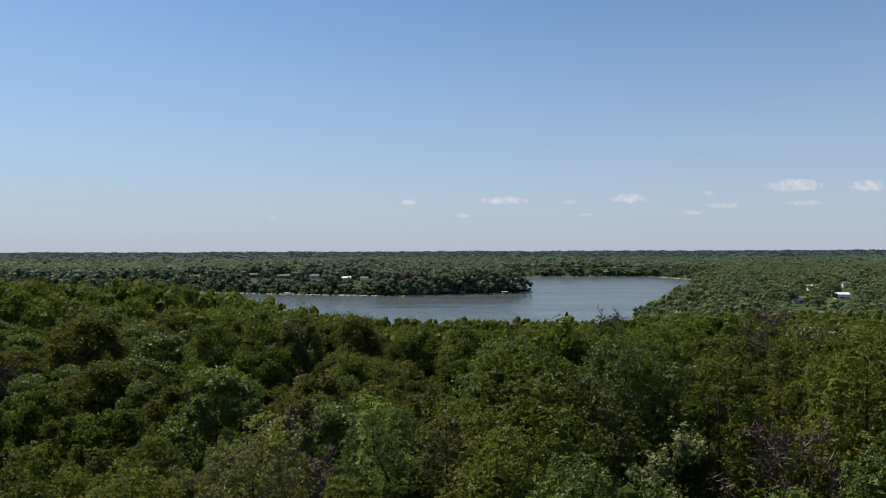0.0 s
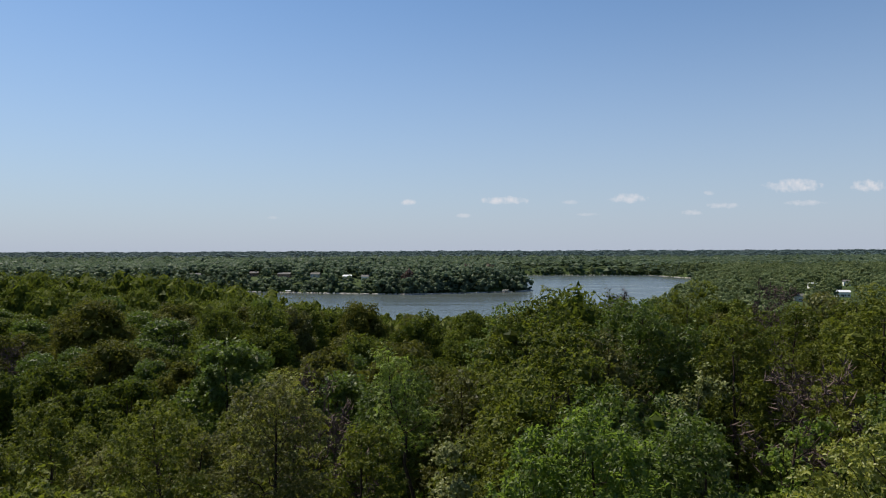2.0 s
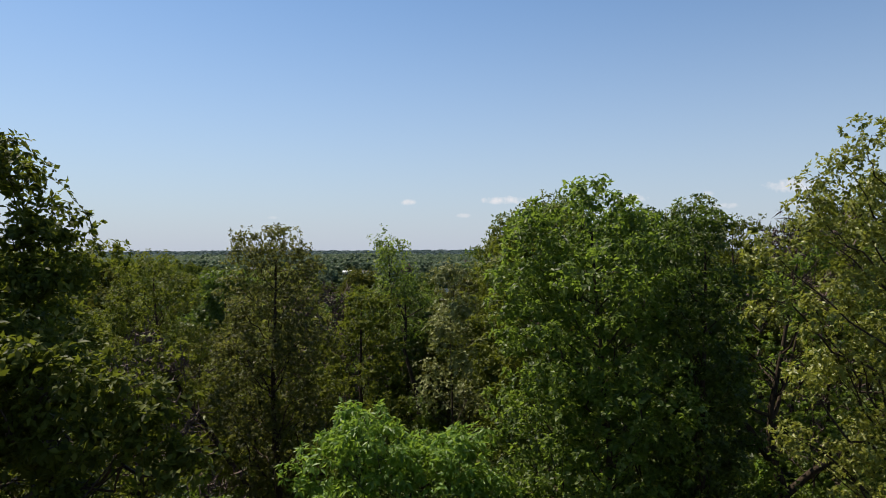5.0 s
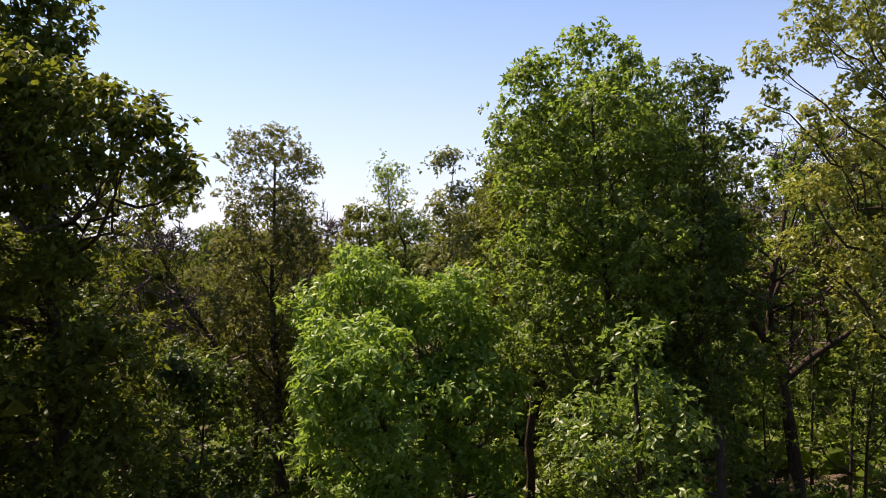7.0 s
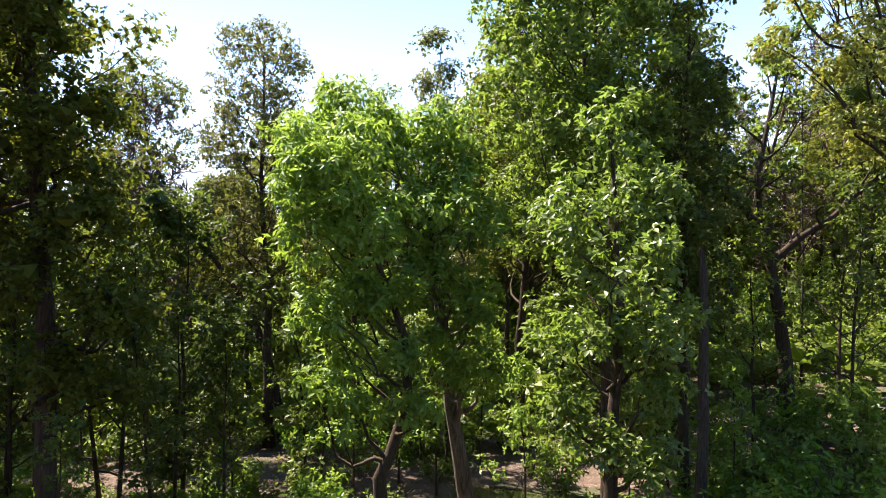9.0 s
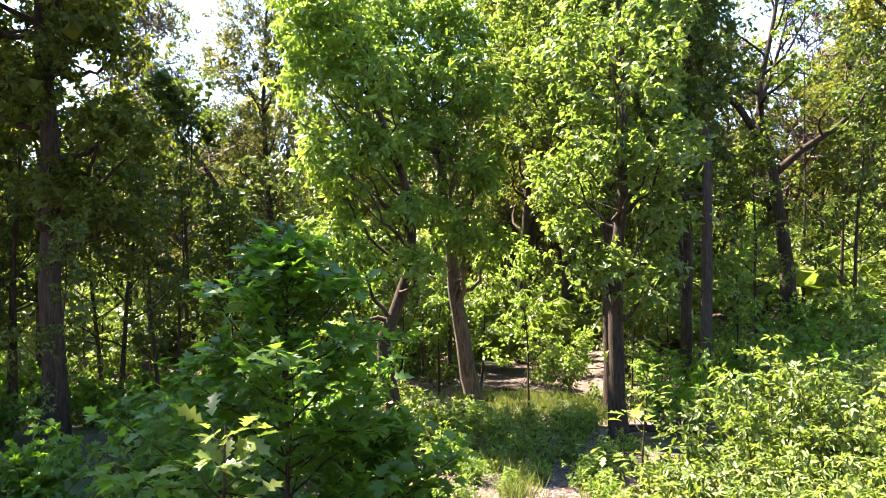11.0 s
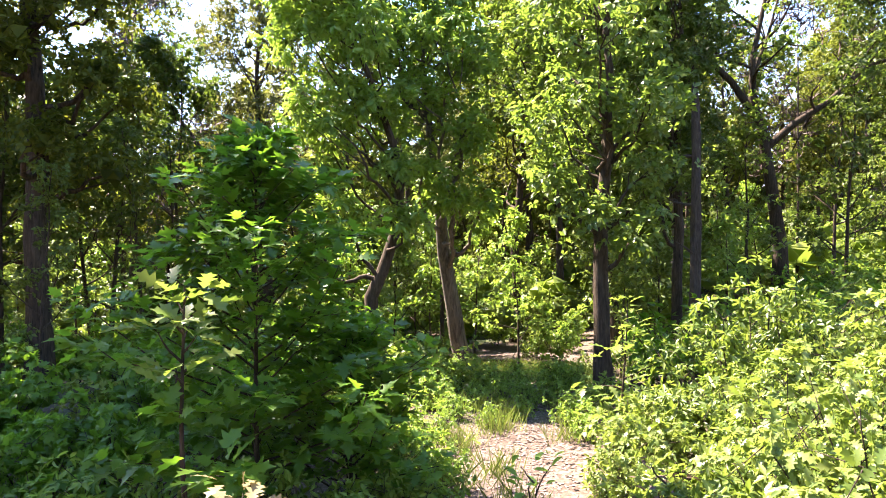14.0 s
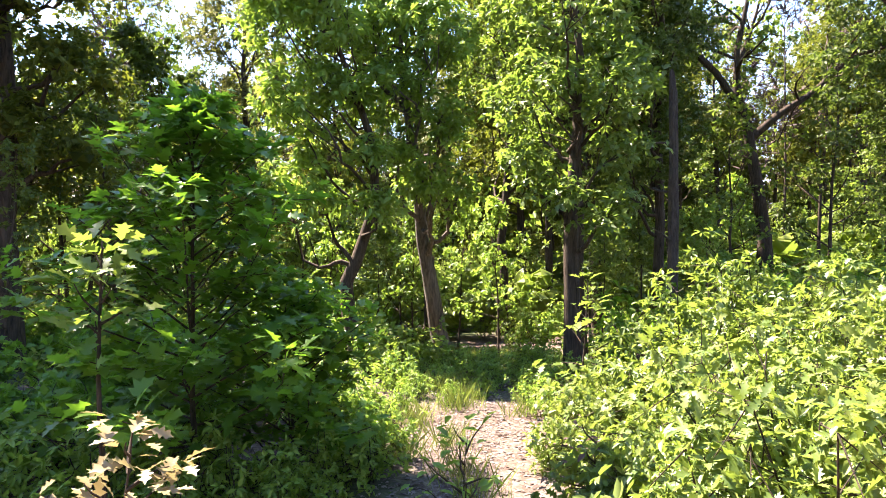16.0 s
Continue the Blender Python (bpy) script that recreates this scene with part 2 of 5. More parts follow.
# raised blue in these lowland leaves stands in for haze
LEAF_LOW_HAZED = leaf_material("hazed_lowland_leaf", (0.062, 0.090, 0.038), (0.128, 0.166, 0.068), (0.215, 0.240, 0.105), (0.28, 0.33, 0.11), 0.4, 0.6, 0.2, 0.06, 0.35, 2.2)
# woods across the lake: their haze is painted in as extra blue
LEAF_FAR_HAZED = leaf_material("hazed_woodland_leaf", (0.044, 0.070, 0.046), (0.085, 0.122, 0.076), (0.145, 0.180, 0.106), (0.22, 0.30, 0.14), 0.4, 0.6, 0.2, 0.07, 0.35, 2.2)
# distance haze on the horizon is put into this leaf colour as blue
LEAF_HORIZON_HAZED = leaf_material("hazed_horizon_leaf", (0.050, 0.076, 0.078), (0.074, 0.108, 0.106), (0.100, 0.138, 0.130), (0.080, 0.120, 0.110), 0.2, 0.8, 0.1, 0.02)
BARK = bark_material("grey_brown_bark", (0.013, 0.009, 0.006), (0.082, 0.058, 0.038))
BARK_PALE = bark_material("pale_grey_bark", (0.026, 0.021, 0.016), (0.150, 0.125, 0.096), 0.8)
BARK_BARE = bark_material("brown_bare_bark", (0.026, 0.018, 0.014), (0.085, 0.060, 0.048), 1.2)
TWIG = plain_material("purple_brown_twigs", (0.060, 0.038, 0.032), (0.125, 0.085, 0.070), 1.5, 0.9)
BARK_DEAD = bark_material("weathered_dead_wood", (0.024, 0.018, 0.014), (0.090, 0.070, 0.054), 1.4)
LEAF_BROWN = leaf_material("withered_leaf", (0.075, 0.045, 0.035), (0.120, 0.078, 0.060), (0.170, 0.115, 0.090), (0.15, 0.09, 0.06), 0.25, 0.7, 0.15, 0.1)
FLOOR = ground_material()
WATER = water_material()


# ---- meshes ----
def link_mesh(name, verts, faces, mat, smooth=False):
    me = bpy.data.meshes.new(name)
    verts = np.asarray(verts, np.float32).reshape(-1, 3)
    faces = np.asarray(faces, np.int32)
    k = faces.shape[1]
    me.vertices.add(len(verts))
    me.vertices.foreach_set("co", verts.ravel())
    me.loops.add(faces.size)
    me.loops.foreach_set("vertex_index", faces.ravel())
    me.polygons.add(len(faces))
    me.polygons.foreach_set("loop_start", np.arange(0, faces.size, k, dtype=np.int32))
    if smooth:
        me.polygons.foreach_set("use_smooth", np.ones(len(faces), bool))
    me.update(calc_edges=True)
    me.materials.append(mat)
    return me


def under(name, me, parent, label=""):
    ob = new(name, me)
    ob.parent = parent
    return tagged(ob, label) if label else ob


def part(name, bm, mat, parent, label=""):
    me = bpy.data.meshes.new(name)
    bm.to_mesh(me)
    bm.free()
    me.materials.append(mat)
    return under(name, me, parent, label)


def unit(v):
    return v / np.maximum(np.linalg.norm(v, axis=-1, keepdims=True), 1e-9)


def tube(pts, radii, n):
    """A tapered tube of quads along a bent line."""
    pts, radii = np.asarray(pts, float), np.asarray(radii, float)
    tan = unit(np.gradient(pts, axis=0))
    ref = np.where(np.abs(tan[:, 2:3]) > 0.9, np.array([[1.0, 0, 0]]), np.array([[0, 0, 1.0]]))
    a = unit(np.cross(tan, ref[len(ref) // 2][None].repeat(len(pts), 0)))
    b = np.cross(tan, a)
    ang = np.arange(n) * 2 * np.pi / n
    ring = a[:, None] * np.cos(ang)[None, :, None] + b[:, None] * np.sin(ang)[None, :, None]
    v = (pts[:, None] + ring * radii[:, None, None]).reshape(-1, 3)
    i = np.arange(len(pts) - 1)[:, None] * n
    j = np.arange(n)[None]
    k = (j + 1) % n
    f = np.stack([i + j, i + k, i + n + k, i + n + j], -1).reshape(-1, 4)
    return v, f


def join(parts):
    vs, fs, o = [], [], 0
    for v, f in parts:
        vs.append(v)
        fs.append(f + o)
        o += len(v)
    return np.concatenate(vs), np.concatenate(fs)


# leaf outlines: points across and along, with the fold upwards; triangles
def blade(w, bow=0.08):
    v = np.array([(0, 0, 0), (-w, 0.45, bow), (0, 1, -0.10), (w, 0.45, bow)])
    return v, np.array([(0, 2, 1), (0, 3, 2)])


def chip():
    return np.array([(-.34, 0.1, 0), (.30, .2, .04), (.02, 1, -.06)]), np.array([(0, 1, 2)])


def lobed(half):
    """A leaf with lobes: two strips of blade along its middle rib, folded up a little and drooping at the tip."""
    v, f = [], []
    for x, y in half:
        z = -0.22 * (y - 0.3) ** 2
        v += [(0, y, z), (x, y * .93 + .07 * y * y, z + 0.20 * x), (-x, y * .93 + .07 * y * y, z + 0.20 * x)]
    for i in range(len(half) - 1):
        a, b = 3 * i, 3 * i + 3
        f += [(a, a + 1, b + 1), (a, b + 1, b), (a, b + 2, a + 2), (a, b, b + 2)]
    return np.array(v), np.array(f)


CHIP = chip()
SPRIG = blade(0.009, 0.03)
DIAMOND, LANCE, OAKLEAF, MAPLELEAF, OVAL = blade(0.27), blade(0.19, 0.05), lobed(
    [(.02, 0), (.09, .10), (.21, .22), (.09, .30), (.32, .48), (.11, .56), (.25, .76), (.08, .82), (.01, 1)]), lobed(
    [(.03, .0), (.30, .10), (.16, .22), (.48, .46), (.17, .50), (.25, .70), (.10, .76), (.01, 1)]), (
    np.array([(0, 0, 0), (-.21, .36, .06), (-.15, .7, .03), (0, 1, -.14), (.15, .7, .03), (.21, .36, .06)]),
    np.array([(0, 3, 2), (0, 2, 1), (0, 5, 4), (0, 4, 3)]))


def leaf_mesh(rng, pos, way, up, size, shape):
    """One leaf at each place, along its way, its upper face towards up."""
    tv, tf = shape
    n = len(pos)
    s = unit(np.cross(way, up))
    nn = np.cross(s, way)
    sz = (size * rng.uniform(0.65, 1.3, n))[:, None, None]
    v = pos[:, None] + sz * (tv[None, :, 0:1] * s[:, None] + tv[None, :, 1:2] * way[:, None] + tv[None, :, 2:3] * nn[:, None])
    f = tf[None] + (np.arange(n) * len(tv))[:, None, None]
    return v.reshape(-1, 3), f.reshape(-1, 3)


def clump_leaves(rng, tips, radius, per, size, shape, flat=0.75, rosette=6, droop=0.3, loose=0.45):
    """Loose clumps round the twig ends, each made of rosettes: leaves that fan out from the end of a shoot."""
    tips = np.asarray(tips)
    k = max(1, per // rosette)
    c = tips.repeat(k, 0)
    d = unit(rng.normal(0, 1, (len(c), 3)))
    rad = radius * rng.uniform(0.6, 1.35, len(tips)).repeat(k)[:, None]
    shoot = c + d * rad * rng.uniform(0.15, 1, (len(c), 1)) ** 0.55 * np.array([1, 1, flat])
    lead = unit(d + np.array([0, 0, 0.5])).repeat(rosette, 0)
    fan = unit(rng.normal(0, 1, (len(c) * rosette, 3)))
    fan = unit(fan - lead * np.sum(fan * lead, 1, keepdims=True) * 0.8 + lead * 0.35)
    pos = shoot.repeat(rosette, 0) + fan * size * 0.12
    n = len(pos)
    way = unit(fan + rng.normal(0, loose * 0.6, (n, 3)) + np.array([0, 0, -droop]))
    up = unit(lead * 0.9 + np.array([0, 0, 0.5]) + rng.normal(0, 0.35, (n, 3)))
    return leaf_mesh(rng, pos, way, up, size, shape)


def ball_form(sub):
    bm = bmesh.new()
    bmesh.ops.create_icosphere(bm, subdivisions=sub, radius=1)
    v = np.array([p.co[:] for p in bm.verts])
    f = np.array([[p.index for p in q.verts] for q in bm.faces])
    bm.free()
    return v, f


SMALL_FORM = ball_form(1)
TINY_FORM = (np.array([(1, 0, 0), (-1, 0, 0), (0, 1, 0), (0, -1, 0), (0, 0, 1), (0, 0, -1)], float),
             np.array([(0, 2, 4), (2, 1, 4), (1, 3, 4), (3, 0, 4), (2, 0, 5), (1, 2, 5), (3, 1, 5), (0, 3, 5)]))


def masses(rng, centres, radii, form, rough=0.25, flat=0.8):
    """Inner foliage round each centre: a loose shell of leafy shingles, each tilted its own way."""
    tv, tf = form
    c = np.asarray(centres)
    n, m = len(c), len(tf)
    r = np.broadcast_to(np.asarray(radii, float), (n,))
    tri = tv[tf]
    mid = tri.mean(1, keepdims=True)
    tri = mid + (tri - mid) * 1.25
    k = rng.uniform(1 - rough, 1 + rough, (n, m, 3, 1))
    v = c[:, None, None] + (tri[None] * k + rng.normal(0, .10, (n, m, 1, 3))) * r[:, None, None, None] * np.array([1, 1, flat])
    return v.reshape(-1, 3), np.arange(n * m * 3).reshape(-1, 3)


def bent(rng, start, direction, length, n, rise, wander):
    """A branch line that sets out one way, wanders and turns up (or down)."""
    p, d = np.array(start, float), unit(np.array(direction, float))
    pts = [p.copy()]
    for _ in range(n):
        d = unit(d + rng.normal(0, wander, 3) + np.array([0, 0, rise]))
        p = p + d * length / n
        pts.append(p.copy())
    return np.array(pts)


def grow(rng, H, r0, base, spread, limbs, shape="oak", lean=(0, 0), subs=5, twigs=3, trunk=None, sides=8, gaps=0.0, main=()):
    """Trunk line, limbs with their branches, and twig ends. base: crown's foot as a share of H. main: given limb lines."""
    if trunk is None:
        t = np.linspace(0, 1, 9)
        w = np.cumsum(rng.normal(0, 0.012 * H, (9, 2)), 0) * t[:, None]
        trunk = np.stack([lean[0] * t ** 1.3 + w[:, 0], lean[1] * t ** 1.3 + w[:, 1], t * H], 1)
    trunk = np.asarray(trunk, float)
    tt = np.linspace(0, 1, len(trunk))
    rad = r0 * (1 - 0.86 * tt)
    rad[0] *= 1.35
    stem = [tube(trunk, rad, sides)]
    boughs, tips = [], []

    def at(f):
        return np.array([np.interp(f, tt, trunk[:, k]) for k in range(3)])

    az = rng.uniform(0, 6.28)
    for i in range(limbs):
        f = base + (0.97 - base) * (i + rng.uniform(0, 0.9)) / limbs
        az += 2.4 + rng.normal(0, 0.35)
        g = (f - base) / (1 - base)
        if shape == "oak":
            wid = math.sin(math.pi * (0.20 + 0.72 * g)) ** 0.8
        elif shape == "column":
            wid = 0.9 - 0.55 * g
        else:
            wid = 0.35 + 0.75 * math.sin(math.pi * (0.15 + 0.75 * g))
        L = spread * wid * rng.uniform(0.75, 1.2)
        el = math.radians(rng.uniform(12, 38) + 35 * g)
        d = (math.cos(az) * math.cos(el), math.sin(az) * math.cos(el), math.sin(el))
        line = bent(rng, at(f), d, L, 5, 0.06, 0.16)
        boughs.append(branch(rng, line, r0 * (1 - 0.8 * f) * 0.5, L, subs, twigs, tips))
    for pts, r in main:
        pts = np.asarray(pts, float)
        L = float(np.linalg.norm(np.diff(pts, axis=0), axis=1).sum())
        boughs.append(branch(rng, pts, r, L * 0.6, subs + 2, twigs, tips))
    for _ in range(4):
        tips.append(trunk[-1] + rng.normal(0, 0.35, 3))
    tips = np.array(tips)
    if gaps:
        tips = tips[rng.random(len(tips)) > gaps]
    return stem, boughs, tips


def branch(rng, line, r, L, subs, twigs, tips):
    out = [tube(line, np.linspace(r, r * 0.3, len(line)), 5)]
    tips.append(line[-1])
    q = np.linspace(0, 1, len(line))
    for _ in range(subs):
        f = rng.uniform(0.3, 1)
        p = np.array([np.interp(f, q, line[:, k]) for k in range(3)])
        along = unit(line[-1] - line[0])
        d = unit(along * 0.7 + rng.normal(0, 0.6, 3) + np.array([0, 0, 0.15]))
        l2 = L * rng.uniform(0.28, 0.5)
        sub = bent(rng, p, d, l2, 3, 0.05, 0.2)
        out.append(tube(sub, np.linspace(r * 0.42, r * 0.12, 4), 3))
        tips.append(sub[-1])
        for _ in range(twigs):
            p2 = sub[rng.integers(1, 4)]
            e = p2 + unit(rng.normal(0, 1, 3) + d * 0.6) * l2 * rng.uniform(0.25, 0.6)
            out.append(tube(np.array([p2, (p2 + e) / 2 + rng.normal(0, 0.04, 3), e]), [r * 0.14, r * 0.1, r * 0.05], 3))
            tips.append(e)
    return join(out)


def crown_tips(rng, lobes, dens):
    """Twig ends over the outside of a set of rounded foliage masses (x, y, z, radius)."""
    L = np.asarray(lobes, float)
    pts = []
    for i, (x, y, z, r) in enumerate(L):
        n = max(11, int(dens * 12.6 * r * r))
        d = unit(rng.normal(0, 1, (n, 3)) + np.array([0, 0, .2]))
        p = L[i, :3] + d * r * rng.uniform(.25, 1, (n, 1)) ** .4 * np.array([1, 1, .9])
        deep = np.max(1 - np.linalg.norm(p[:, None] - L[None, :, :3], axis=2) / L[None, :, 3] * (np.arange(len(L)) != i) - 9.0 * (np.arange(len(L)) == i), axis=1)
        pts.append(p[(deep < .3) | (rng.random(n) < .25)])
    return pts


def lobe_wood(rng, trunk, r0, lobes, tips, share=.16, sides=8, rise=.75):
    """Trunk along its line, a limb into each foliage mass, and twigs to some of its ends."""
    trunk = np.asarray(trunk, float)
    tt = np.linspace(0, 1, 13)
    fine = np.stack([np.interp(tt, np.linspace(0, 1, len(trunk)), trunk[:, k]) for k in range(3)], 1)
    fine[1:-1, :2] += rng.normal(0, r0 * .14, (11, 2))
    rad = r0 * (1 - .84 * tt)
    rad[0] *= 1.35
    boughs = []
    for (x, y, z, r), t in zip(lobes, tips):
        away = math.hypot(x - np.interp(z, fine[:, 2], fine[:, 0]), y - np.interp(z, fine[:, 2], fine[:, 1]))
        zs = min(max(z - rise * away - .5 * r, fine[0, 2] + .22 * (fine[-1, 2] - fine[0, 2])), fine[-1, 2] - .1)
        a = np.array([np.interp(zs, fine[:, 2], fine[:, k]) for k in range(3)])
        b = np.array([x, y, z + .2 * r])
        q = np.linspace(0, 1, 9)[:, None]
        line = a + (b - a) * q + np.array([0, 0, 1.0]) * (-.14 * away * np.sin(np.pi * q)) + rng.normal(0, .05 * (r + away * .9), (9, 3)).cumsum(0) * np.sin(np.pi * q)
        rr = r0 * .42 * float(np.interp(zs, fine[:, 2], 1 - .8 * tt))
        out = [tube(line, np.linspace(rr, rr * .25, 9), 5)]
        for e in t[:max(2, int(len(t) * share))]:
            p = line[rng.integers(4, 9)]
            mid = (p + e) / 2 + rng.normal(0, .09 * r, 3)
            out.append(tube(np.array([p, mid, e]), [rr * .3, rr * .2, rr * .08], 3))
        boughs.append(join(out))
    return [tube(fine, rad, sides)], boughs


def round_lobes(rng, H, base, R, n, spiky=0.0):
    """Foliage masses of an oval crown: n of them round and up the stem."""
    g = (np.arange(n) + rng.uniform(.1, .9, n)) / n
    a = np.arange(n) * 2.4 + rng.normal(0, .35, n)
    w = np.sin(np.pi * (.2 + .74 * g)) ** .8
    out = R * .66 * w * rng.uniform(.6, 1.15, n)
    z = H * (base + (1 - base) * (.05 + .88 * g))
    r = R * rng.uniform(.24, .42, n) * (.55 + .45 * w)
    return np.stack([out * np.cos(a), out * np.sin(a), z + spiky * rng.normal(0, .3, n), r], 1)


def plant(name, place, stem, boughs, leaf, mat_wood, mat_leaf, label, category="tree", group="", split=True):
    """A tree at its place: trunk, limbs and crown. The label says what it looks like."""
    root = tagged(new(name), label, category, group)
    root.empty_display_size = 0.3
    if split:
        v, f = join(stem)
        under("trunk", link_mesh("trunk", v, f, mat_wood, True), root)
        for v, f in boughs:
            under("limb", link_mesh("limb", v, f, mat_wood, True), root)
    else:
        v, f = join(list(stem) + list(boughs))
        under("trunk", link_mesh("trunk", v, f, mat_wood, True), root)
    if leaf is not None:
        under("crown", link_mesh("crown", *leaf, mat_leaf), root)
    root.location = place
    return root


# ---- the land ----
LAKE = np.array([(-900, 520), (-500, 470), (-250, 445), (-50, 430), (110, 430), (138, 500), (155, 557), (207, 657), (255, 760), (318, 894),
                 (400, 1100), (500, 1240), (470, 1330), (440, 1460), (180, 1490), (0, 1520), (-100, 1450), (20, 1250), (100, 1100), (122, 945),
                 (100, 915), (0, 880), (-46, 868), (-216, 915), (-377, 975), (-600, 1050), (-900, 1100)], float)
WATER_Z = -38.0


def off_shore(x, y):
    """Metres from the lake's shore: above nought on land."""
    p = np.stack([np.ravel(x), np.ravel(y)], 1).astype(float)
    best, inside = np.full(len(p), 1e9), np.zeros(len(p), bool)
    for a, b in zip(LAKE, np.roll(LAKE, -1, 0)):
        ab = b - a
        t = np.clip(((p - a) @ ab) / (ab @ ab), 0, 1)
        best = np.minimum(best, np.linalg.norm(p - a - t[:, None] * ab, axis=1))
        cross = (a[1] > p[:, 1]) != (b[1] > p[:, 1])
        xi = a[0] + (p[:, 1] - a[1]) / (ab[1] if ab[1] else 1e-9) * ab[0]
        inside ^= cross & (p[:, 0] < xi)
    return np.where(inside, -best, best).reshape(np.shape(x))


def smooth(a, b, v):
    t = np.clip((v - a) / (b - a), 0, 1)
    return t * t * (3 - 2 * t)


def waves(x, y, w, s=0.0):
    return (np.sin(x / w + 1.3 + s) * np.cos(y / w * 1.13 + 0.7 * s) + 0.5 * np.sin(x / w * 2.3 + y / w * 1.7 + s) + 0.3 * np.cos(y / w * 3.1 - x / w * 2.7)) / 1.8


def ground(x, y):
    x, y = np.asarray(x, float), np.asarray(y, float)
    near = np.interp(y, [-400, -50, 0, 12, 17, 25, 50, 90, 130, 170, 222, 330, 430], [-6, -1, 0, 0, -0.9, -1.3, -2, -5, -9, -15.5, -22, -31, -35])
    near = near + 1.7 * smooth(5, 14, x) * smooth(12, 24, y) * (1 - smooth(60, 110, y)) + 2.0 * smooth(14, 40, x) * smooth(15, 40, y) * (1 - smooth(70, 140, y))
    near = near + 20 * (1 - smooth(-118, 16, x)) * np.exp(-((y - 245) / 95) ** 2)
    far = np.interp(y, [430, 560, 700, 1100, 1500, 2500, 4900], [-35, -35, -31, -26, -24, -22, -13])
    far = far + 12 * np.exp(-((x + 190) / 330) ** 2 - ((y - 1120) / 190) ** 2) + 3.0 * waves(x, y, 210.0)
    z = near + (far - near) * smooth(400, 470, y)
    s = smooth(-6, 26, off_shore(x, y))
    z = -43 + (z + 43) * s
    return z + 0.05 * waves(x, y, 0.9) * (np.abs(y) < 60) + 0.10 * waves(x, y, 3.1, 2.0)


def gz(x, y):
    return float(ground(np.array([x]), np.array([y]))[0])


def build_ground():
    k = 8.0
    u = np.linspace(-1, 1, 141)
    xs = np.unique(np.concatenate([4700 * np.sinh(k * u) / math.sinh(k), np.linspace(-420, 600, 69)]))
    w = np.linspace(-0.62, 1, 150)
    ys = np.unique(np.concatenate([4900 * np.sinh(k * w) / math.sinh(k) + 8, np.linspace(400, 1540, 96)]))
    X, Y = np.meshgrid(xs, ys)
    v = np.stack([X, Y, ground(X, Y)], -1).reshape(-1, 3)
    n, m = len(ys), len(xs)
    i = (np.arange(n - 1)[:, None] * m + np.arange(m - 1)[None]).ravel()
    f = np.stack([i, i + 1, i + m + 1, i + m], 1)
    ob = new("ground", link_mesh("ground", v, f, FLOOR, True))
    tagged(ob, "forest floor of brown leaf litter, sloping down to a lake", "ground", kind="structure")


build_ground()
lv = np.array([(-1500, 380, WATER_Z), (700, 380, WATER_Z), (700, 1600, WATER_Z), (-1500, 1600, WATER_Z)])
tagged(new("water", link_mesh("water", lv, np.array([(0, 1, 2, 3)]), WATER)), "calm grey-blue lake with faint ripples", "lake", kind="structure")


# ---- trees round the clearing ----
def hero(name, seed, x, y, H, r, base, spread, limbs, leafmat, label, per=70, size=0.145, rc=0.5, shape=DIAMOND, wood=BARK, form="oak", core=0.18, **kw):
    rng = np.random.default_rng(seed)
    leaf_kw = {k: kw.pop(k) for k in ("droop", "loose", "flat", "rosette") if k in kw}
    stem, boughs, tips = grow(rng, H, r, base, spread, limbs, form, **kw)
    leaf = join([clump_leaves(rng, tips, rc, per, size, shape, **leaf_kw), masses(rng, tips, rc * core, SMALL_FORM)])
    return plant(name, (x, y, gz(x, y) - 0.08), stem, boughs, leaf, wood, leafmat, label)


def full_tree(name, seed, x, y, trunk, r, masses_at, leafmat, label, per=42, size=.132, dens=2.4, rc=.29, shape=DIAMOND, wood=BARK, core=.12, depth=1.0, rise=.75, **leaf_kw):
    """A tree whose crown is made of rounded masses at (x, y, z, radius) in the world; fuller ones have another behind."""
    rng = np.random.default_rng(seed)
    z0 = gz(x, y) - .08
    lobes = []
    for a, b, c, q in masses_at:
        lobes.append((a - x, b - y, c - z0, q))
        if q > .55 and depth:
            for s_ in (1, -1):
                lobes.append((a - x + rng.normal(0, .25 * q), b - y + s_ * depth * q * rng.uniform(.8, 1.2), c - z0 - rng.uniform(0, .5) * q, q * rng.uniform(.65, .85)))
    tips = crown_tips(rng, lobes, dens)
    stem, boughs = lobe_wood(rng, trunk, r, lobes, tips, rise=rise)
    L = np.array(lobes)
    parts = [clump_leaves(rng, np.concatenate(tips), rc, per, size, shape, **leaf_kw)]
    if core:
        parts.append(masses(rng, L[:, :3], L[:, 3] * core, SMALL_FORM))
    return plant(name, (x, y, z0), stem, boughs, join(parts), wood, leafmat, label)


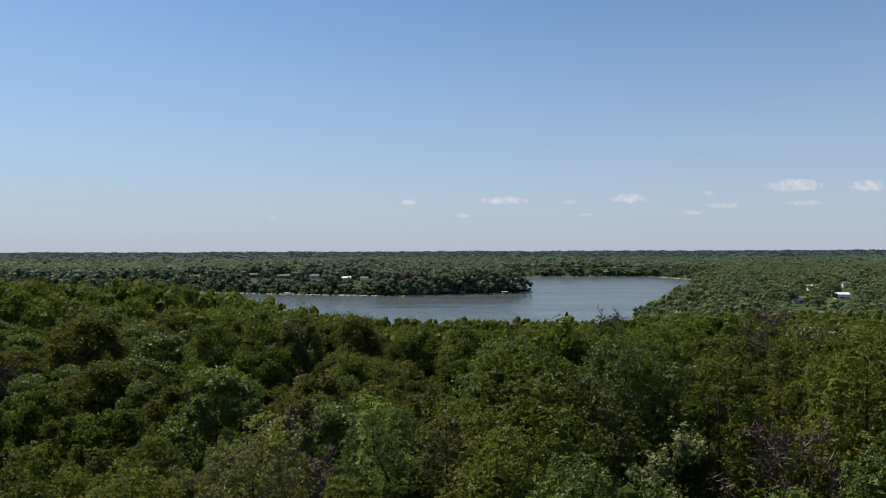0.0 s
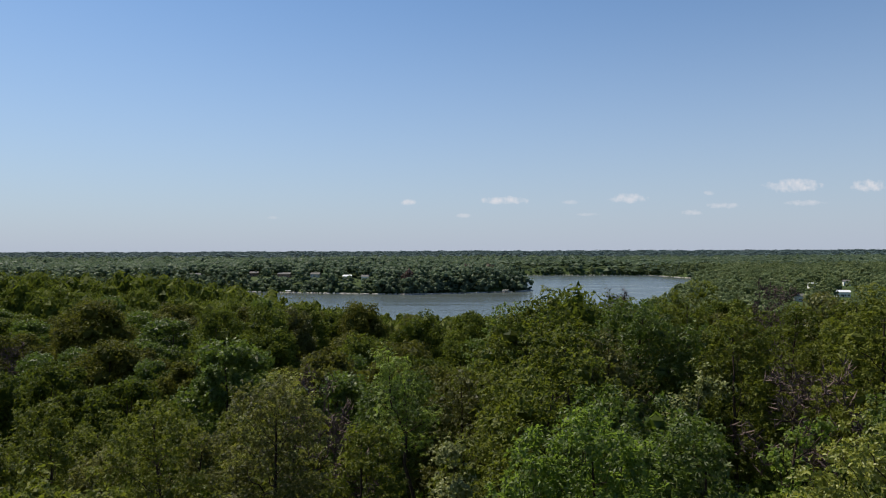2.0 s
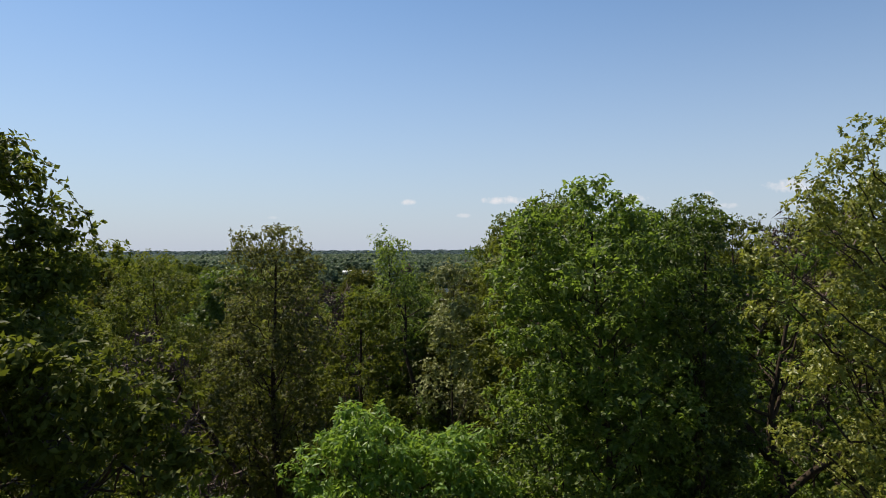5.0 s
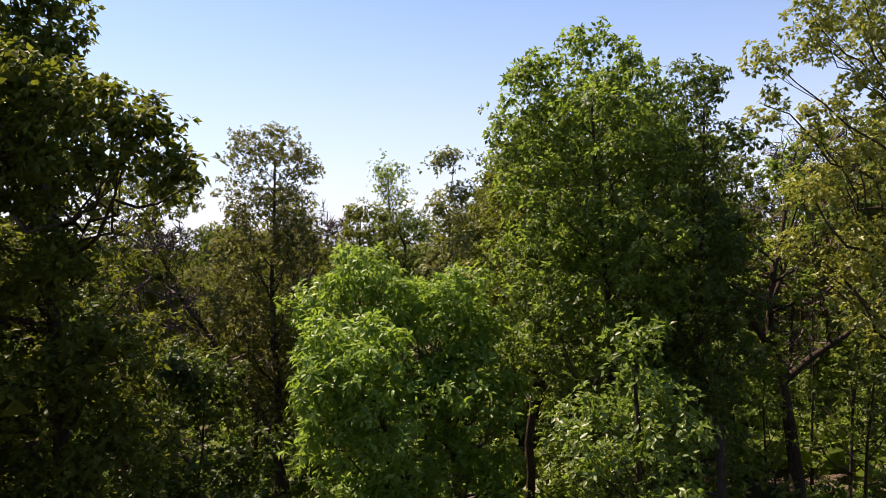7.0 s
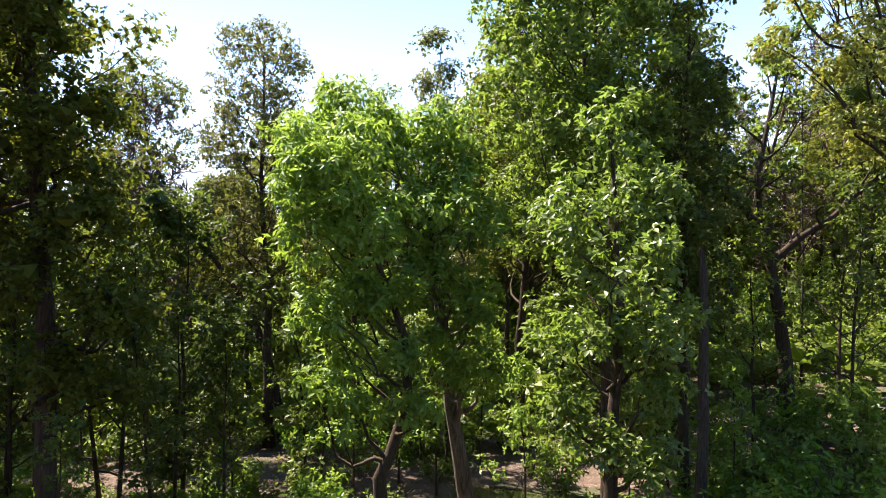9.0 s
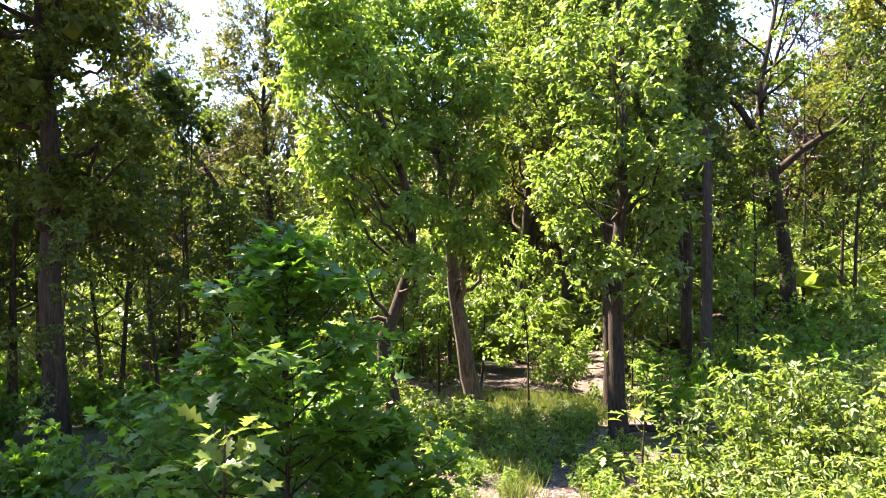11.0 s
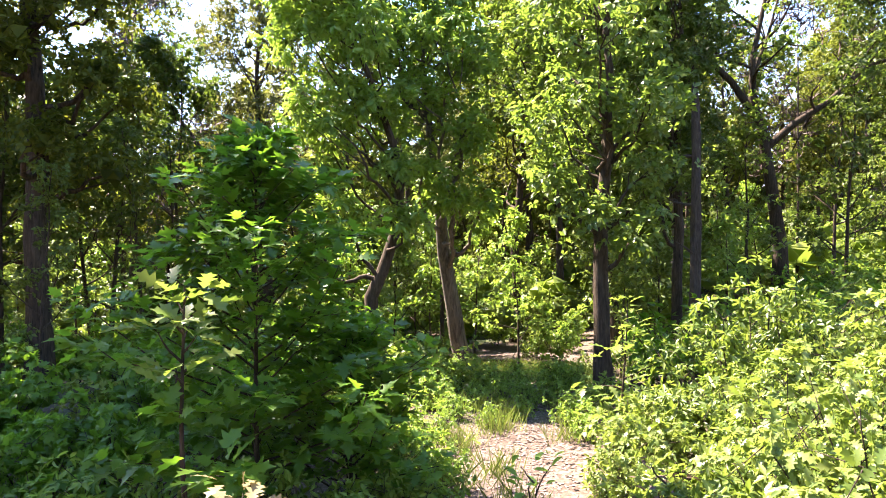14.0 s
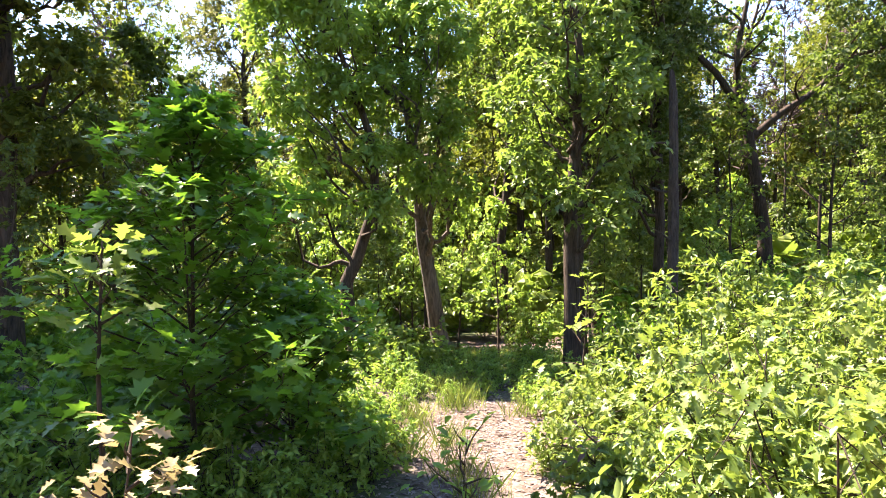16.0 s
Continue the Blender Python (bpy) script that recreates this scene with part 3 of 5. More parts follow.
full_tree("oak_tree", 11, 3.37, 11.8, [(0, 0, 0), (-.05, 0, 3), (.1, 0, 5.5), (0, .1, 8.4)], .16,
          [(3.4, 11.8, 6.0, 1.1), (2.6, 11.7, 4.7, .7), (4.1, 11.9, 4.9, .75), (2.9, 12, 7.0, .75), (3.8, 11.8, 7.4, .7), (3.3, 11.8, 8.4, .55), (2.5, 11.6, 3.5, .42), (4.2, 11.6, 3.6, .5), (3.0, 11.4, 2.9, .4), (3.9, 11.3, 2.7, .35)],
          LEAF_FOREST, "slender oak with furrowed grey bark and lobed leaves", dens=1.8, per=48, rc=.33)
full_tree("oak_tree", 12, 4.6, 17.4, [(0, 0, 0), (-.1, 0, 5), (-.4, 0, 10), (-.8, 0, 15.4)], .17,
          [(3.7, 17.2, 15.1, .9), (2.5, 17.2, 14.5, .85), (4.5, 17.3, 14.4, 1.0), (2.0, 17.3, 13.3, .95), (3.5, 17.0, 13.2, 1.4), (2.4, 17.2, 11.9, 1.3), (4.1, 17.0, 11.4, 1.6), (2.3, 17.2, 9.8, 1.4),
           (4.5, 17.0, 9.2, 1.7), (2.4, 17.3, 7.2, 1.25), (4.3, 17.2, 6.7, 1.5), (3.6, 17.3, 4.6, 1.1), (5.2, 17.4, 12.8, 1.0)],
          LEAF_OAK, "tall broad oak with a dense, rounded, full-leaved crown")
full_tree("oak_tree", 13, 7.0, 18.7, [(0, 0, 0), (0, 0, 5), (.1, 0, 10), (.2, 0, 15)], .17,
          [(6.85, 18.6, 14.7, .75), (6.0, 18.6, 14.0, .8), (7.1, 18.6, 13.2, .95), (6.2, 18.5, 12.0, 1.3), (7.1, 18.5, 10.6, 1.2), (6.3, 18.5, 9.3, 1.3), (7.1, 18.5, 8.0, 1.3), (6.2, 18.4, 6.6, 1.3), (6.9, 18.5, 5.0, 1.2), (6.0, 18.4, 4.2, 1.0)],
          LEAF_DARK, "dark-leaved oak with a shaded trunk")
# leaning ash and its low forked neighbour
full_tree("ash_tree", 21, 1.13, 17.4, [(0, 0, 0), (-.2, -.1, 1.4), (-.5, -.4, 3.2), (-.75, -.9, 5.0), (-.95, -1.3, 6.7), (-1.0, -1.4, 8.4)], .25,
          [(-1.9, 16.4, 9.75, .7), (-2.75, 16.4, 9.1, .65), (-1.1, 16.4, 9.2, .7), (.43, 16.2, 9.3, .65), (-.2, 16.1, 8.6, .75), (.95, 16.2, 8.3, .75), (.3, 15.6, 7.2, .95), (1.15, 15.6, 6.8, .7), (0, 15.2, 5.6, .9),
           (1.0, 15.4, 5.2, .75), (-.5, 15.4, 7.2, .75), (-1.6, 16.2, 8.5, .8), (-2.3, 16.2, 8.0, .7), (.7, 15.4, 3.8, .65), (1.5, 15.8, 3.4, .5), (.1, 15.2, 4.0, .5)],
          LEAF_ASH, "bright green ash with a leaning, ridged trunk and drooping leaflets", per=44, size=.175, shape=LANCE, wood=BARK_PALE, core=.1, droop=.6, dens=2.7, rc=.31)
full_tree("ash_tree", 22, -.67, 14.3, [(0, 0, 0), (-.15, 0, .9), (-.28, 0, 1.7), (-.05, 0, 2.4), (.22, 0, 3.1), (.42, 0, 3.9), (.25, -.1, 4.9), (-.05, -.2, 6.0), (-.5, -.4, 7.0), (-.8, -.6, 8.0)], .18,
          [(-2.3, 13.5, 8.4, .6), (-1.3, 13.6, 8.3, .6), (-2.4, 13.5, 7.6, .65), (-1.6, 13.4, 7.6, .8), (-2.1, 13.5, 6.5, .75), (-1.1, 13.6, 6.8, .75), (-2.0, 13.5, 5.2, .65),
           (-1.1, 13.7, 5.4, .65), (-1.6, 13.6, 4.2, .55), (-2.1, 13.6, 3.4, .45), (-.5, 13.8, 4.1, .4), (-1.4, 13.6, 3.0, .45), (-.2, 13.7, 3.0, .4)],
          LEAF_ASH, "low-forked ash with a crooked dark trunk", per=44, size=.175, shape=LANCE, core=.1, droop=.6, dens=2.7, rc=.31)
# the large shaded oak on the left: shade also put into its darker leaves
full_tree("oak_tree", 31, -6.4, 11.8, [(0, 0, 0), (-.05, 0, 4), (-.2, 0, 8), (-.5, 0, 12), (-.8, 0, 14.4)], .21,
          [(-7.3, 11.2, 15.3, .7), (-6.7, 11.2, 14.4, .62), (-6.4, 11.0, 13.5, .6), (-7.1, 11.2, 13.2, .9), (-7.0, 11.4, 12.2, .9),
           # last six masses here lie out of view, added to shade the maple
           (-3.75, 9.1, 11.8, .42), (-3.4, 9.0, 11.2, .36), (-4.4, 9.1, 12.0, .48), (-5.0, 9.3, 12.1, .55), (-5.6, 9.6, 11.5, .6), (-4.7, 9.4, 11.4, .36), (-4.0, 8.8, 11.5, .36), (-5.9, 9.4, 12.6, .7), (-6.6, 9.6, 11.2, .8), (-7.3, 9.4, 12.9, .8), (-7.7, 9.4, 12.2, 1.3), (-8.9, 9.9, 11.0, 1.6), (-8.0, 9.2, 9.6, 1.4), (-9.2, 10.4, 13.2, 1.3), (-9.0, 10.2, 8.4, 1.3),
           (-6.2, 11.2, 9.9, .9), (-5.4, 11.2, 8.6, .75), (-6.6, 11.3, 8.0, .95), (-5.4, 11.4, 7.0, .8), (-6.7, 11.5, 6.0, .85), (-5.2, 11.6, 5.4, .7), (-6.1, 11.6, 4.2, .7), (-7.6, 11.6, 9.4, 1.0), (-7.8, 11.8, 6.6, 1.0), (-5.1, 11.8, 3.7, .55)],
          # core is thickened so the crown blocks more sun
          LEAF_WOOD, "broad oak with its own shade put into darker leaves, dark straight trunk", size=.125, per=48, dens=2.8, depth=.7, rise=.2, core=.35)
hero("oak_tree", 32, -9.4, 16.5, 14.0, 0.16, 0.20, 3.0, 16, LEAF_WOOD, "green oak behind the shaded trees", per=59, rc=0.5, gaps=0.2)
# three understory oaks whose shade is put into dark leaves
hero("understory_oak", 33, -8.3, 12.6, 8.5, 0.08, 0.10, 2.5, 15, LEAF_DARK, "low oak filling the gap beside the big trunk, shade put into its dark leaves", per=44, rc=0.5)
hero("understory_oak", 34, -10.6, 15.2, 9.5, 0.09, 0.10, 2.8, 15, LEAF_DARK, "understory oak with foliage to the ground, shade put into its dark leaves", per=44, rc=0.5)
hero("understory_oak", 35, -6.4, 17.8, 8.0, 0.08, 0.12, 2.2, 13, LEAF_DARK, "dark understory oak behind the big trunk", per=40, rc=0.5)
# left middle group
full_tree("oak_tree", 41, -6.3, 26.2, [(0, 0, 0), (.05, 0, 5), (-.2, 0, 9), (-.1, 0, 15)], .21,
          [(-6.05, 26, 14.2, .95), (-7.3, 26, 14.0, .9), (-5.35, 26, 13.5, .7), (-7.8, 26.1, 12.3, 1.0), (-6.1, 26, 12.1, 1.2), (-8.0, 26.2, 10.6, 1.0), (-6.8, 26, 10.2, 1.4), (-5.2, 26, 10.4, 1.2), (-7.6, 26, 7.8, 1.5), (-5.5, 26, 8.0, 1.4), (-6.5, 26, 5.2, 1.5)],
          LEAF_RED, "upright oak with olive-green leaves and sky showing through its top", size=.118, core=.12, dens=2.3, per=46, rc=.34)
full_tree("oak_tree", 42, -5.9, 26.9, [(0, 0, 0), (-.3, 0, 2.5), (-1.2, .1, 5.0), (-2.8, .2, 7.4), (-4.4, .2, 9.6), (-5.4, .3, 11.6), (-5.7, .4, 14.3)], .17,
          [(-11.4, 27, 13.1, 1.0), (-10.5, 27, 12.3, .9), (-12.5, 27, 11.8, 1.0), (-11.9, 27, 10.2, 1.2), (-10.1, 27, 10.3, .9), (-12.9, 27.2, 9.0, 1.2), (-10.8, 27, 8.4, .8)],
          LEAF_WOOD, "oak leaning far over beside its neighbour", size=.118, core=.12, dens=2.3, per=46, rc=.34)
# thin trees in the middle
hero("thin_tree", 51, 0.55, 22.4, 14.4, 0.07, 0.40, 1.4, 12, LEAF_PALE, "thin young tree with sparse leaves at its top", per=36, rc=0.5, size=0.12, gaps=0.15, core=0.08)
hero("thin_tree", 52, -2.2, 35.0, 16.0, 0.15, 0.55, 1.9, 10, LEAF_OAK, "crooked thin tree with open, sparse twigs", per=34, rc=0.62, size=0.12, gaps=0.15, core=0.08,
     trunk=[(1.1, 0, 0), (1.1, 0, 5), (.9, 0, 8), (.2, 0, 10.5), (.3, 0, 12), (-.5, 0, 13.6), (-.6, 0, 16.0)])
# forked tree on the right
hero("forked_tree", 61, 11.8, 22.7, 13.5, 0.27, 0.60, 2.6, 10, LEAF_OAK, "forked oak with black crooked limbs and half-bare twigs", per=30, rc=0.5, gaps=0.5, core=0.2,
     trunk=[(0, 0, 0), (0, 0, 2.4), (-.25, 0, 4.2), (-.55, 0, 6.0), (-.9, 0, 7.3), (-.9, 0, 8.6), (-.4, .2, 10.6), (.2, .4, 13.4)],
     main=[(((-.75, 0, 6.6), (-1.6, 0, 7.9), (-2.6, 0, 8.8), (-3.6, 0, 9.8), (-4.2, 0, 10.8)), .14), (((-.45, 0, 5.7), (.5, 0, 6.5), (1.6, 0, 7.2), (2.9, 0, 8.4), (4.4, 0, 8.8)), .15),
           (((-.9, 0, 8.0), (-.2, .3, 9.6), (.3, .5, 11.2)), .09)])
full_tree("oak_tree", 62, 11.5, 14.2, [(0, 0, 0), (-.3, 0, 5), (-1.3, -.3, 10), (-2.4, -.5, 15.5)], .24,
          [(8.5, 13.5, 16.1, .55), (7.9, 13.5, 15.6, .45), (7.2, 13.5, 15.1, .45), (8.2, 13.6, 14.7, .75), (7.25, 13.5, 14.2, .5), (8.6, 13.6, 13.2, .85), (6.4, 13.4, 13.9, .36), (6.35, 13.4, 12.9, .4),
           (7.4, 13.5, 12.6, .5), (8.3, 13.6, 11.7, .75), (7.3, 13.5, 11.2, .45), (8.8, 13.6, 10.2, .8), (7.8, 13.6, 9.6, .55), (9.6, 13.8, 14.8, 1.1), (9.9, 13.9, 12.2, 1.2), (6.9, 13.5, 10.2, .35),
           (8.4, 13.6, 8.6, .55), (9.6, 13.8, 8.6, .9), (10.8, 14, 10.5, 1.2), (11.4, 14, 13.4, 1.3)],
          LEAF_YELLOW, "oak in yellow-green spring leaf, grey limbs showing", size=.10, core=.1, dens=3.4, rc=.26, per=50, depth=.6)
hero("oak_tree", 63, 9.6, 26.5, 15.0, 0.13, 0.35, 2.0, 12, LEAF_PALE, "thin pale-barked tree behind the forked oak", per=32, wood=BARK_PALE, gaps=0.2, core=0.2)


def snag(x, y, H, r, seed):
    """A dead trunk, snapped off with a splintered top."""
    rng = np.random.default_rng(seed)
    bm = bmesh.new()
    rings, n = 10, 9
    prev = None
    for i in range(rings):
        t = i / (rings - 1)
        ring = []
        for j in range(n):
            a = 2 * math.pi * j / n
            rr = r * (1.25 - 0.5 * t) * rng.uniform(0.86, 1.12)
            z = H * t if i < rings - 1 else H * (0.93 + 0.12 * rng.random())
            ring.append(bm.verts.new((rr * math.cos(a) + 0.12 * math.sin(2 * t), rr * math.sin(a), z)))
        if prev:
            for j in range(n):
                bm.faces.new((prev[j], prev[(j + 1) % n], ring[(j + 1) % n], ring[j]))
        prev = ring
    bm.faces.new(prev)
    root = tagged(new("dead_trunk"), "dead grey tree trunk snapped off with a splintered top", "snag")
    part("trunk", bm, BARK_DEAD, root)
    for k in range(3):
        z = H * (0.45 + 0.17 * k)
        line = bent(rng, (0.05, 0, z), (rng.normal(), rng.normal(), 0.3), 0.7, 3, 0.02, 0.2)
        under("limb_stub", link_mesh("limb_stub", *tube(line, [0.035, 0.03, 0.02, 0.008], 5), BARK_DEAD, True), root)
    root.location = (x, y, gz(x, y) - 0.05)


snag(6.3, 15.7, 6.6, 0.12, 5)


# ---- woods within a hundred metres ----
def variant(name, seed, H, r, base, spread, leafmat, label, per=32, size=.138, dens=2.6, rc=.33, n=26):
    """A full-crowned woodland tree, built once and set out many times."""
    rng = np.random.default_rng(seed)
    lobes = round_lobes(rng, H, base, spread, n, 1.0)
    tips = crown_tips(rng, lobes, dens)
    trunk = np.stack([rng.normal(0, .12, 5).cumsum(), rng.normal(0, .12, 5).cumsum(), np.linspace(0, H * .93, 5)], 1)
    stem, boughs = lobe_wood(rng, trunk, r, lobes, tips, .2, 6)
    leaf = join([clump_leaves(rng, np.concatenate(tips), rc, per, size, DIAMOND), masses(rng, lobes[:, :3], lobes[:, 3] * .3, SMALL_FORM)])
    return plant(name, (0, 0, -500), stem, boughs, leaf, BARK, leafmat, label, group="woodland trees", split=False)


def bare_variant(seed):
    rng = np.random.default_rng(seed)
    stem, boughs, tips = grow(rng, 12.0, .055, .30, 2.8, 15, "oak", subs=6, twigs=4, sides=5)
    root = plant("bare_tree", (0, 0, -500), stem, boughs, None, BARK_BARE, None, "leafless grey-brown tree with fine twigs", group="woodland trees")
    c = tips.repeat(6, 0)
    d = unit(rng.normal(0, 1, c.shape) + np.array([0, 0, .7]))
    v, f = leaf_mesh(rng, c - d * .15, d, unit(rng.normal(0, 1, c.shape)), .5, SPRIG)
    under("crown", link_mesh("crown", v, f, TWIG), root, "fine purple-brown bare twigs")
    return root


NEAR = [
    variant("oak_tree", 101, 13.5, .17, .40, 3.5, LEAF_WOOD, "full-leaved oak in the woods"),
    variant("oak_tree", 102, 13.0, .16, .36, 3.1, LEAF_RED, "woodland oak with russet-green leaves"),
    variant("oak_tree", 103, 14.0, .18, .40, 3.7, LEAF_DARK, "dark green oak in the woods"),
    variant("hickory_tree", 104, 14.0, .15, .38, 2.7, LEAF_WOOD, "slim green hickory in the woods"),
    variant("oak_tree", 105, 12.5, .15, .28, 3.0, LEAF_OLIVE, "half-leafed olive-brown woodland tree", 24, .125, 2.4),
    variant("oak_tree", 106, 13.5, .17, .26, 3.4, LEAF_YELLOW, "woodland oak in yellow-green spring leaf", 28),
]
BARE = [bare_variant(120), bare_variant(121)]


def lumpy_crown(rng, lumps, form, n, size, width=1.0, height=1.0):
    """A crown of rounded lumps, each set with clumps of leaf sprays over a ragged inner mass: about 1 wide and 1 high."""
    g = (np.arange(lumps) + rng.uniform(0, 1, lumps)) / lumps
    a = np.arange(lumps) * 2.4 + rng.normal(0, .3, lumps)
    out = .40 * np.sqrt(1 - g ** 4) * rng.uniform(.55, 1.12, lumps)
    c = np.stack([out * np.cos(a), out * np.sin(a), .33 + .54 * g + rng.normal(0, .025, lumps)], 1)
    r = rng.uniform(.6, 1.3, lumps) * .68 / math.sqrt(lumps)
    c, r = c * (width, width, height), r * width
    m = max(1, n // 7)
    k = np.arange(lumps).repeat(m)
    d = unit(rng.normal(0, 1, (lumps * m, 3)) + np.array([0, 0, .4]))
    clump = c[k] + d * r[k][:, None] * rng.uniform(.72, 1.16, (lumps * m, 1)) * np.array([1, 1, .9])
    e = unit(rng.normal(0, 1, (lumps * m * 7, 3)) + np.array([0, 0, .3]))
    pos = clump.repeat(7, 0) + e * (r[k] * rng.uniform(.16, .34, lumps * m)).repeat(7)[:, None]
    up = unit(e + .35 * d.repeat(7, 0) + rng.normal(0, .3, e.shape))
    way = unit(np.cross(up, rng.normal(0, 1, e.shape)) + .3 * e)
    return join([masses(rng, c, r * .68, form, .2), leaf_mesh(rng, pos, way, up, size, CHIP)])


def slope_tree(seed, H, leafmat, label, width):
    rng = np.random.default_rng(seed)
    stem, boughs, tips = grow(rng, H * .9, .17, .35, width * .36, 7, "oak", subs=2, twigs=0, sides=5)
    leaf = lumpy_crown(rng, 26, SMALL_FORM, 490, .32, width, H)
    return plant("oak_tree", (0, 0, -500), stem, boughs, leaf, BARK, leafmat, label, group="woodland trees", split=False)


MID = [slope_tree(135, 12.5, LEAF_HILL, "round-crowned green oak on the slope", 9.2), slope_tree(136, 13.5, LEAF_SLOPE, "broad olive-green oak on the slope", 9.0),
       slope_tree(131, 13.5, LEAF_HILL, "full-leaved oak on the slope", 8.6), slope_tree(132, 13.0, LEAF_SLOPE, "russet-green oak on the slope", 8.0),
       slope_tree(133, 14.0, LEAF_DARK, "dark green oak on the slope", 8.0), slope_tree(134, 13.0, LEAF_OLIVE, "olive-brown half-leafed tree on the slope", 7.0)]

placed = [(3.25, 11.3), (3.7, 15.9), (5.3, 14.2), (1.08, 17.1), (-.45, 14.2), (-6.7, 11.8), (-9.2, 16.5), (-5.75, 25.2), (-5.9, 25.9), (.55, 22.4),
          (-1.1, 35), (11.8, 22.7), (10.4, 13.6), (9.6, 26.5), (6.3, 15.7)]


def scatter(rng, n, sample, gap, taken):
    """Random places that keep their distance from one another."""
    got = []
    for _ in range(n * 30):
        if len(got) >= n:
            break
        x, y = sample()
        g = gap(x, y)
        if all((x - a) ** 2 + (y - b) ** 2 > g * g for a, b in taken):
            taken.append((x, y))
            got.append((x, y))
    return got


rng = np.random.default_rng(7)


def wedge(lo, hi, extra=9):
    y = math.sqrt(rng.uniform(lo * lo, hi * hi))
    w = 0.68 * y + extra
    return rng.uniform(-w, w), y


def want_height(x, y, rng):
    """Tree heights: taller on the rise to the right, lower ahead."""
    s = x / y
    h = rng.uniform(10.6, 14.2)
    if -0.42 < s < 0.12 and y < 62:
        h += 2.0
    # the crowns fall away with the slope
    top = min(17.9, 22.3 - 0.100 * y) if s > 0.13 else 22.2 - 0.118 * y
    if -0.19 < s < 0.09:
        top = min(top, 12.9)
    if 0.09 <= s < 0.36:
        top = min(top, 12.8 + 0.135 * y)
    share = rng.uniform(0.86, 1.0)
    h = (top - gz(x, y)) * share if s > 0.13 else min(h, top - gz(x, y))
    if -0.5 < s < -0.24 and y < 46:
        h = min(h, 11.5)
    return h


for x, y, h in ((14.6, 27.0, 1.15),):
    ob = copy_thing(BARE[0], Matrix())
    ob.matrix_basis = pose(x, y, gz(x, y) - .1, 0, 0, 70 * x) @ Matrix.Diagonal((h, h, h, 1))
    placed.append((x, y))
counts = {"near": 0, "mid": 0}
for x, y in scatter(rng, 56, lambda: wedge(21, 46), lambda x, y: 4.3, placed):
    if -1.5 < x < 6 and y < 26:
        continue
    if x > 5 and y < 40 and rng.random() < 0.3:
        continue
    pick = rng.random()
    if pick < 0.05 or (abs(x / y) < 0.16 and pick < 0.15):
        src, h0 = BARE[int(rng.integers(2))], 12.0
    else:
        # left of the clearing, shade is put in by picking darker leaf kinds
        j = int(rng.choice(6, p=[.25, .18, .16, .18, .18, .05] if x < 2 else [.32, .18, .08, .28, .10, .04]))
        src, h0 = NEAR[j], (13.5, 13.0, 14.0, 14.0, 12.5, 13.5)[j]
    k = want_height(x, y, rng) / h0
    if h0 == 12.0:
        k = min(k, 1.08)
    m = pose(x, y, gz(x, y) - 0.1, rng.normal(0, 2), rng.normal(0, 2), rng.uniform(0, 360)) @ Matrix.Diagonal((k * rng.uniform(.9, 1.1), k * rng.uniform(.9, 1.1), k, 1))
    ob = copy_thing(src, Matrix())
    ob.matrix_basis = m
for x, y in scatter(rng, 130, lambda: wedge(44, 96, 14), lambda x, y: 6.9, placed):
    j = int(rng.choice(6, p=[.22, .14, .22, .14, .17, .11]))
    if rng.random() < 0.04:
        src, h0 = BARE[int(rng.integers(2))], 12.0
    else:
        src, h0 = MID[j], (12.5, 13.5, 13.5, 13.0, 14.0, 13.0)[j]
    k = want_height(x, y, rng) / h0
    ob = copy_thing(src, Matrix())
    ob.matrix_basis = pose(x, y, gz(x, y) - 0.1, 0, 0, rng.uniform(0, 360)) @ Matrix.Diagonal((k * rng.uniform(.85, 1.1), k * rng.uniform(.85, 1.1), k, 1))
for x, y in scatter(rng, 210, lambda: wedge(94, 152, 14), lambda x, y: 8.6, placed):
    # more dark-leaved trees on the left stand in for the slope's shade
    ob = copy_thing(MID[int(rng.choice(6, p=[.24, .16, .22, .14, .20, .04] if x < 0 else [.28, .18, .26, .16, .08, .04]))], Matrix())
    k = rng.uniform(.85, 1.42)
    w = rng.uniform(.95, 1.45)
    ob.matrix_basis = pose(x, y, gz(x, y) - 0.1, 0, 0, rng.uniform(0, 360)) @ Matrix.Diagonal((w, w, k, 1))
# unseen woods added behind the clearing and to its sides, blocking sky light
def behind():
    while True:
        x, y = rng.uniform(-34, 34), rng.uniform(-38, 12)
        if y < -9 or abs(x) > 14 + .9 * max(y, 0):
            return x, y


for x, y in scatter(rng, 46, behind, lambda x, y: 5.0, placed):
    ob = copy_thing(MID[int(rng.integers(3))], Matrix())
    ob.matrix_basis = pose(x, y, gz(x, y) - .1, 0, 0, rng.uniform(0, 360)) @ Matrix.Diagonal((1, 1, rng.uniform(.9, 1.1), 1))
for src in NEAR + BARE + MID:
    for o in (*src.children_recursive, src):
        bpy.data.objects.remove(o)


